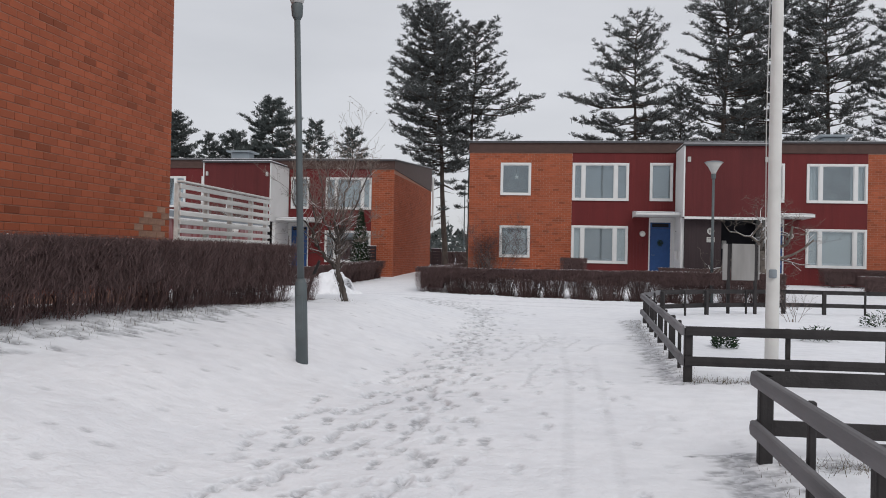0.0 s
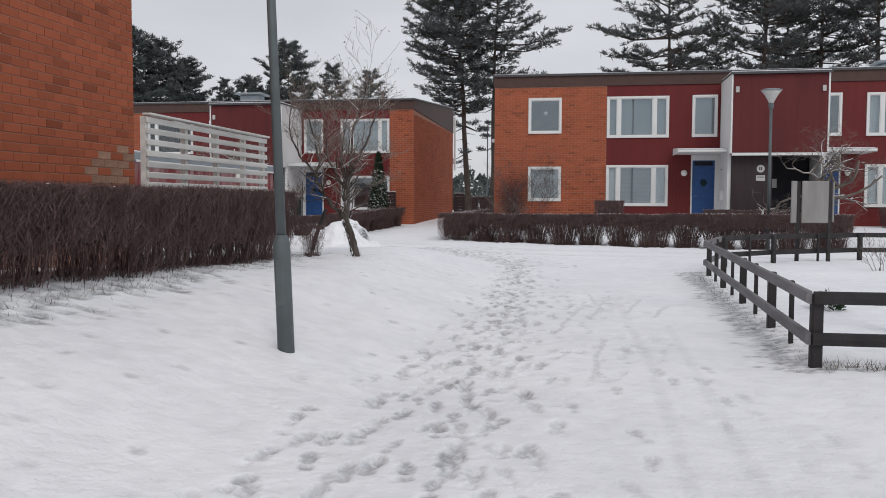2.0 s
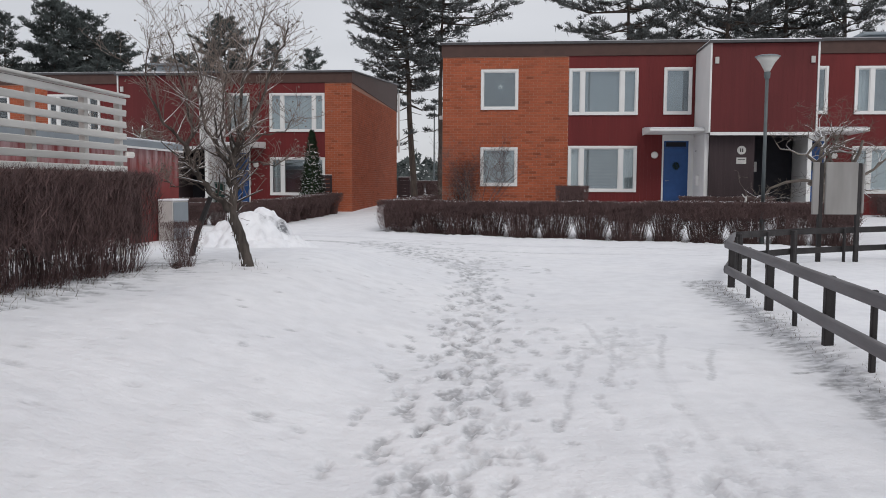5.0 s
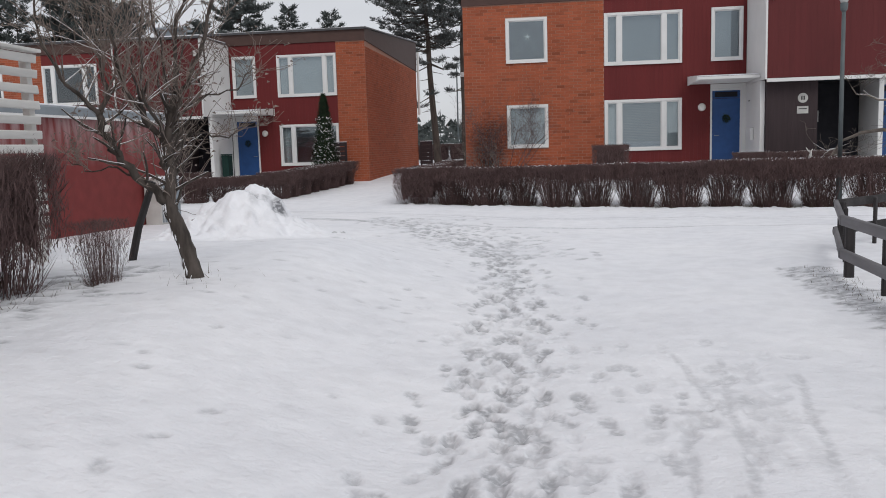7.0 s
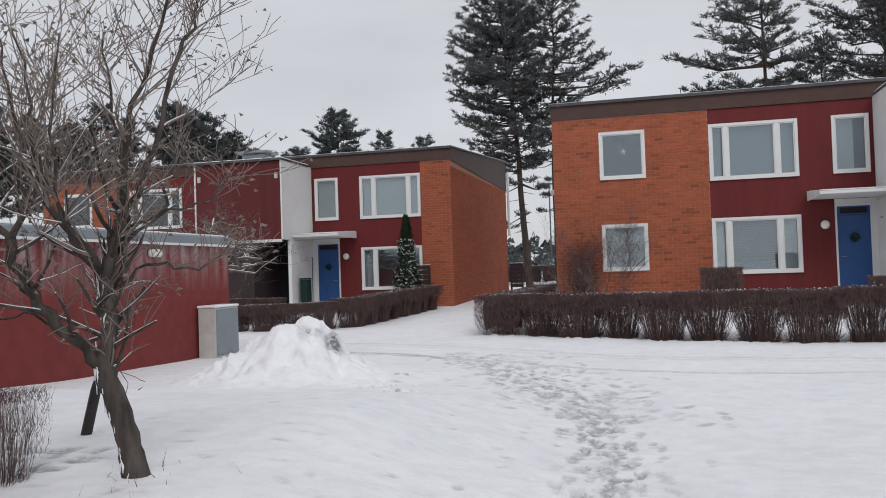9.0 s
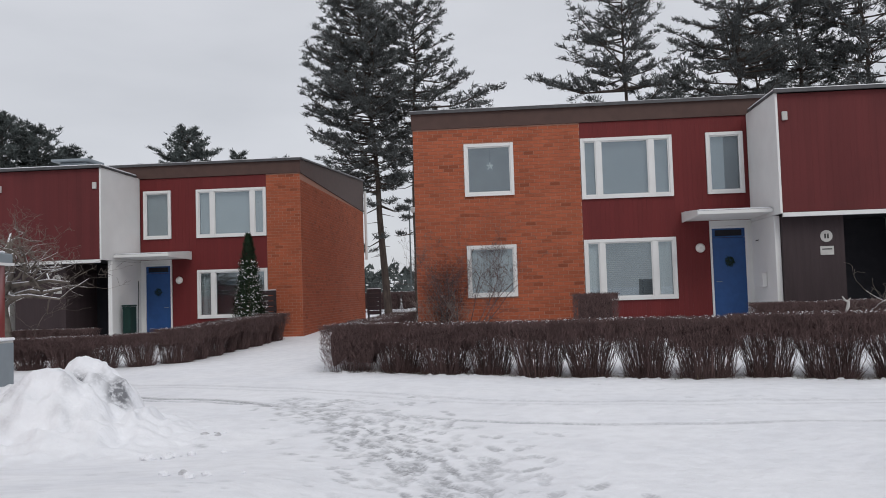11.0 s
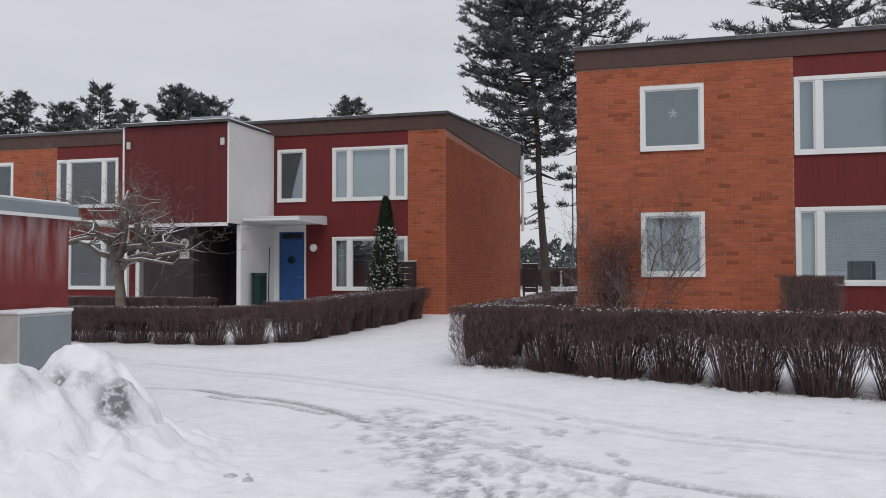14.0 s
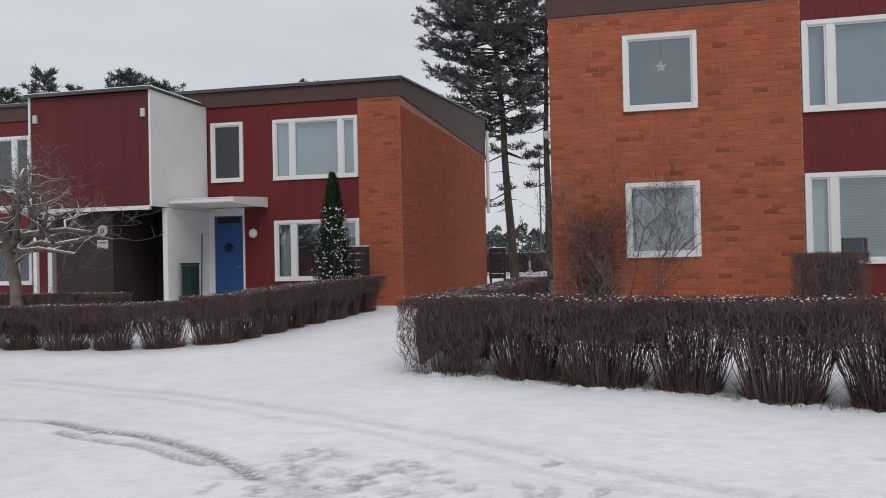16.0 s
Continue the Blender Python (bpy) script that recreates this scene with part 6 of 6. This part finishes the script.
binn = thing("wheeled_bin", "dark green wheeled bin against the white screen wall", "bin", at=(-9.36, 3.35, ground_z(-9.36, 3.35) + 0.02))
part("body", Soup().prism([(-0.12, -0.17), (0.12, -0.17), (0.14, 0.20), (-0.14, 0.20)], 0.05, 1.14), M["green"], binn)
part("lid", Soup().box(-0.15, 0.15, -0.22, 0.23, 1.145, 1.20, 0.02), M["green"], binn)
part("lip", Soup().box(-0.135, 0.135, -0.20, -0.171, 1.07, 1.13, 0.01), M["green"], binn)
for wx in (-0.15, 0.15):
    wheel = Soup().spin([(0.085, -0.025), (0.095, -0.015), (0.095, 0.015), (0.085, 0.025)], (0, 0, 0), 16)
    wheel.v = [(wx + h, 0.2 + a, 0.08 + b) for a, b, h in wheel.v]
    part("wheel", wheel, M["black"], binn)
broom = thing("broom", "long-handled broom leaning on the white wall", "broom", at=(-9.27, 3.62, ground_z(-9.27, 3.62)))
part("handle", Soup().tube([(0.06, 0, 0.1), (0.04, 0.12, 1.95)], [0.015, 0.014], 6), M["fence"], broom)
part("head", Soup().box(-0.10, 0.20, -0.03, 0.03, 0.0, 0.12, 0.01), M["fence"], broom)


orn = thing("garden_ornament", "small pale bent garden ornament on a thin stake", "ornament", at=(9.42, -3.55, ground_z(9.42, -3.55)))
part("stake", Soup().tube([(0, 0, -0.05), (0.01, 0, 0.62)], [0.008, 0.007], 6), M["dirty_white"], orn)
part("figure", Soup().tube([(-0.01, 0, 0.55), (0.04, 0, 0.66), (0.05, 0, 0.76), (-0.02, 0, 0.80), (-0.07, 0, 0.88)], [0.02, 0.035, 0.03, 0.02, 0.008], 8).tube([(0.03, 0, 0.76), (0.10, 0, 0.84)], [0.02, 0.008], 6), M["dirty_white"], orn, "pale curved body", True)


# ---------- snow pile ----------
def snow_pile():
    px, py = -2.4, -12.9
    t = thing("snow_pile", "ploughed lumpy pile of dirty snow with one large frozen lump", "snow pile", at=(px, py, ground_z(px, py)))
    n = 130
    xs, ys = np.linspace(-2.6, 1.7, n), np.linspace(-2.5, 1.6, n)
    s, worn = Soup(), []
    for y in ys:
        for x in xs:
            rough = noise.fractal(V((x * 2.6, y * 2.6, 3)), 1.0, 2.1, 4)
            bx, by = x + rough * 0.06, y + noise.noise(V((x * 3, y * 3, 8))) * 0.07
            base = 0.40 * math.exp(-(((x + 0.12) / 1.15) ** 2 + ((y + 0.2) / 1.2) ** 2) ** 1.3)
            d1 = ((bx - 0.05) ** 2 * 0.8 + (by - 0.28) ** 2) / 0.58 ** 2
            boulder = 0.74 * max(0.0, 1 - d1 ** 1.1) ** 0.62
            d2 = ((bx - 0.06) ** 2 + (by + 0.50) ** 2) / 0.62 ** 2
            hump = 0.67 * max(0.0, 1 - d2 * 0.75) ** 0.8
            d3 = ((bx + 0.55) ** 2 + (by - 0.1) ** 2) / 0.6 ** 2
            shoulder = 0.55 * max(0.0, 1 - d3 * 0.8) ** 0.9
            h = max(base, boulder, hump, shoulder)
            edge = min(1, h * 5)
            hollow = 0.07 * math.exp(-((x - 0.50) ** 2 * 90 + (y - 0.06) ** 2 * 60)) + 0.06 * math.exp(-((x - 0.10) ** 2 * 140 + (y + 0.05) ** 2 * 100))
            s.v.append((x, y, h - hollow + (rough * 0.10 + (0.5 - abs(noise.noise(V((x * 3.6, y * 3.6, 1))))) * 0.22 + noise.noise(V((x * 9, y * 9, 5))) * 0.035 + noise.noise(V((x * 17, y * 17, 2))) * 0.014) * edge - 0.03 + float(land(px + x, py + y)) - ground_z(px, py)))
            speck = max(0.0, noise.noise(V((x * 5, y * 5, 9))) - 0.20) * 1.5 * min(1, h * 1.6)
            # grey in the two hollows: soil, with their shade put into the colour too
            face = 1.5 * math.exp(-((x - 0.50) ** 2 * 110 + (y - 0.10) ** 2 * 50)) + 1.2 * math.exp(-((x - 0.10) ** 2 * 170 + (y + 0.04) ** 2 * 110))
            worn.append(max(0.0, min(0.95, speck * 0.7 + face * (1.0 + 0.9 * noise.noise(V((x * 11, y * 11, 4)))))))
    for i in range(n - 1):
        for j in range(n - 1):
            k = i * n + j
            s.f.append([k, k + 1, k + n + 1, k + n])
    o = part("mound", s, M["snow"], t, "lumpy grey-specked snow", True)
    o.data.attributes.new("worn", "FLOAT", "POINT").data.foreach_set("value", worn)
    rnd = random.Random(6)
    for cx, cy, spread, count in ((-1.0, -12.9, 0.13, 12), (-0.79, -14.1, 0.16, 10), (0.1, -15.8, 0.2, 5), (-1.5, -13.9, 0.5, 10), (-1.6, -13.0, 0.3, 8)):
        for _ in range(count):
            x, y = cx + rnd.gauss(0, spread), cy + rnd.gauss(0, spread * 0.7)
            q = rnd.uniform(0.015, 0.05)
            b = Soup().spin([(q * 0.75, -q * 0.5), (q, -q * 0.1), (q * 0.9, q * 0.25), (q * 0.35, q * 0.5)], (0, 0, 0), 7)
            b.v = [tuple(V((v[0] * rnd.uniform(0.7, 1.4), v[1] * rnd.uniform(0.7, 1.3), v[2] * rnd.uniform(0.6, 1.5)))) for v in b.v]
            o = part("clod", b, M["soil_snow"] if rnd.random() < 0.12 else M["snow"], t)
            o.matrix_basis = pose(x - px, y - py, ground_z(x, y) - ground_z(px, py) + q * 0.2, 0, 0, rnd.uniform(0, 360))


snow_pile()


# dry grass that pokes out along the fence and hedge feet
def dry_grass():
    rnd, s = random.Random(12), Soup()
    def blade(x, y, h):
        z = ground_z(x, y) - 0.02
        d = V((rnd.gauss(0, 0.5), rnd.gauss(0, 0.5), 1)) * h
        w = V((rnd.gauss(0, 1), rnd.gauss(0, 1), 0)).normalized() * 0.003
        p = V((x, y, z))
        s.tri(p - w, p + w, p + d)
    for _ in range(1300):
        y = rnd.uniform(-34, -17.6)
        if not -29.6 < y < -26.4:
            blade(5.40 + (y + 26) * 0.02 + rnd.gauss(0.0, 0.10), y, rnd.uniform(0.02, 0.06))
    for _ in range(900):
        blade(rnd.uniform(5.4, 8.5), -26.25 + rnd.gauss(0, 0.07), rnd.uniform(0.03, 0.09))
    for _ in range(700):
        blade(rnd.uniform(5.4, 7.5), -29.95 + rnd.gauss(0, 0.1), rnd.uniform(0.03, 0.10))
    for _ in range(900):
        y = rnd.uniform(-31, -20.6)
        blade(float(np.interp(y, [-26, -24, -21], [-0.28, -0.5, -0.75])) + rnd.gauss(0, 0.13), y, rnd.uniform(0.02, 0.08))
    for _ in range(2200):
        x = rnd.uniform(-1.2, 10.4)
        blade(x, hedge_line_b(x) + 0.05 + rnd.gauss(0, 0.16), rnd.uniform(0.03, 0.12))
    for _ in range(30):
        a, r = rnd.uniform(0, 6.28), abs(rnd.gauss(0, 0.3))
        blade(0.0 + r * math.cos(a), -20.5 + r * math.sin(a), rnd.uniform(0.03, 0.10))
    tagged(new("dry_grass", s.mesh("dry_grass", M["grass"])), "dry grass blades poking through thin snow", "grass", kind="stuff")


dry_grass()

# things seen through the gap between the rows
hedge("dark hedge with a snow cap across the end of the gap", [(-12, 31), (6, 31)], [1.15, 1.15], 1.4, far_kinds, 1.5)
for px, py, ph in ((-4.9, 40, 7.5), (-3.2, 46, 8.0)):
    p = thing("lamp_mast", "thin grey lamp mast beyond the houses", "lamp mast", "far masts", at=(px, py, -0.1))
    part("pole", Soup().tube([(0, 0, 0), (0, 0, ph)], [0.07, 0.05], 8), M["steel"], p)
    part("arm", Soup().tube([(0, 0, ph), (0.5, 0, ph + 0.08)], [0.04, 0.06], 6), M["steel"], p)


# ---------- brickwork ----------
COURSE, LONG, JOINT = 0.0925, 0.262, 0.011


def brick_box(length):
    """A brick whose face looks along -y, standing 9 mm out of the wall."""
    b, h, o = length / 2 - JOINT / 2, (COURSE - JOINT) / 2, 0.009
    c = 0.003
    s = Soup()
    s.v = [(-b, 0.002, -h), (b, 0.002, -h), (b, 0.002, h), (-b, 0.002, h), (-b, -o + c, -h), (b, -o + c, -h), (b, -o + c, h), (-b, -o + c, h), (-b + c, -o, -h + c), (b - c, -o, -h + c), (b - c, -o, h - c), (-b + c, -o, h - c)]
    for a in (0, 4):
        s.f += [[a + i, a + (i + 1) % 4, a + 4 + (i + 1) % 4, a + 4 + i] for i in range(4)]
    s.f.append([8, 9, 10, 11])
    return s


brick_cache = {}


def lay(wall, place, turn, u0, u1, z0, z1, holes, top, chosen, material, seed):
    """Bricks over a wall face. place(u, z): where a brick's centre lies; top(u): the height of the wall there;
    chosen(u, z): whether that brick is a piece of its own."""
    rnd, joined = random.Random(seed), Soup()
    done, row, z = 0, 0, z0 + COURSE / 2
    while z < z1:
        u = u0 - (LONG / 2 if row % 2 else 0)
        while u < u1 - 0.02:
            a, b = max(u0, u), min(u1, u + LONG)
            pieces = [(a, b)]
            for h in holes:
                if z + COURSE / 2 > h[2] + 0.02 and z - COURSE / 2 < h[3] - 0.02:
                    nxt = []
                    for p, q in pieces:
                        if q <= h[0] or p >= h[1]:
                            nxt.append((p, q))
                        else:
                            nxt += [(p, min(q, h[0]))] * (p < h[0]) + [(max(p, h[1]), q)] * (q > h[1])
                    pieces = nxt
            for p, q in pieces:
                if q - p < 0.035 or z + COURSE / 2 > top((p + q) / 2):
                    continue
                key = round(q - p, 2)
                if key not in brick_cache:
                    brick_cache[key] = (brick_box(key), brick_box(key).mesh("brick", M["brick"]))
                m = Matrix.Translation(place((p + q) / 2, z)) @ Matrix.Rotation(turn, 4, "Z") @ Matrix.Rotation(rnd.gauss(0, 0.004), 4, "X")
                if done < 300 and chosen(p, z):
                    o = new("brick", brick_cache[key][1])
                    o.parent = wall
                    o.matrix_basis = m
                    if p > -24.8 and p < -20 and z < 1.5 and rnd.random() < 0.25 + 0.5 * (1.5 - z):
                        o.material_slots[0].link, o.material_slots[0].material = "OBJECT", M["brick_pale"]
                    done += 1
                else:
                    k = len(joined.v)
                    joined.v += [tuple(m @ V(v)) for v in brick_cache[key][0].v]
                    joined.f += [[i + k for i in f] for f in brick_cache[key][0].f]
            u += LONG
        z += COURSE
        row += 1
    if joined.v:
        tagged(part("bricks", joined, material, wall), kind="stuff")


for job in BRICKWORK:
    if job[1] == "x":
        wall, _, X, u0, u1, z0, z1, y, holes = job
        near = u1 < 5 and y == 0.0
        x0, x1 = sorted((X(u0), X(u1)))
        hs = [(*sorted((X(h[0]), X(h[1]))), h[2], h[3]) for h in holes]
        lay(wall, lambda u, z, y=y: V((u, y, z)), 0.0, x0, x1, z0, z1, hs, lambda u: 99, lambda u, z: near and (z > 2.25 and z < 3.42), M["brick_field"], 3)
    elif job[1] == "y":
        wall, _, side, x, y0, y1, z0, z1, rise = job
        if side > 0:
            lay(wall, lambda u, z, x=x: V((x, u, z)), math.pi / 2, y0, y1, z0, z1 + rise * -0.25, [], lambda u, a=y0, b=y1, c=z1, r=rise: c + r * 0.42 * (u - a) / (b - a), lambda u, z: False, M["brick_field"], 5)
    else:
        wall, _, side, x, y0, y1, z0, z1, _r = job
        lay(wall, lambda u, z, x=x: V((x, u, z)), math.pi / 2, -30.0, y1, 0.3, z1, [], lambda u: 99, lambda u, z: u > -27.5 and 0.85 < z < 3.2, M["brick_field"], 7)
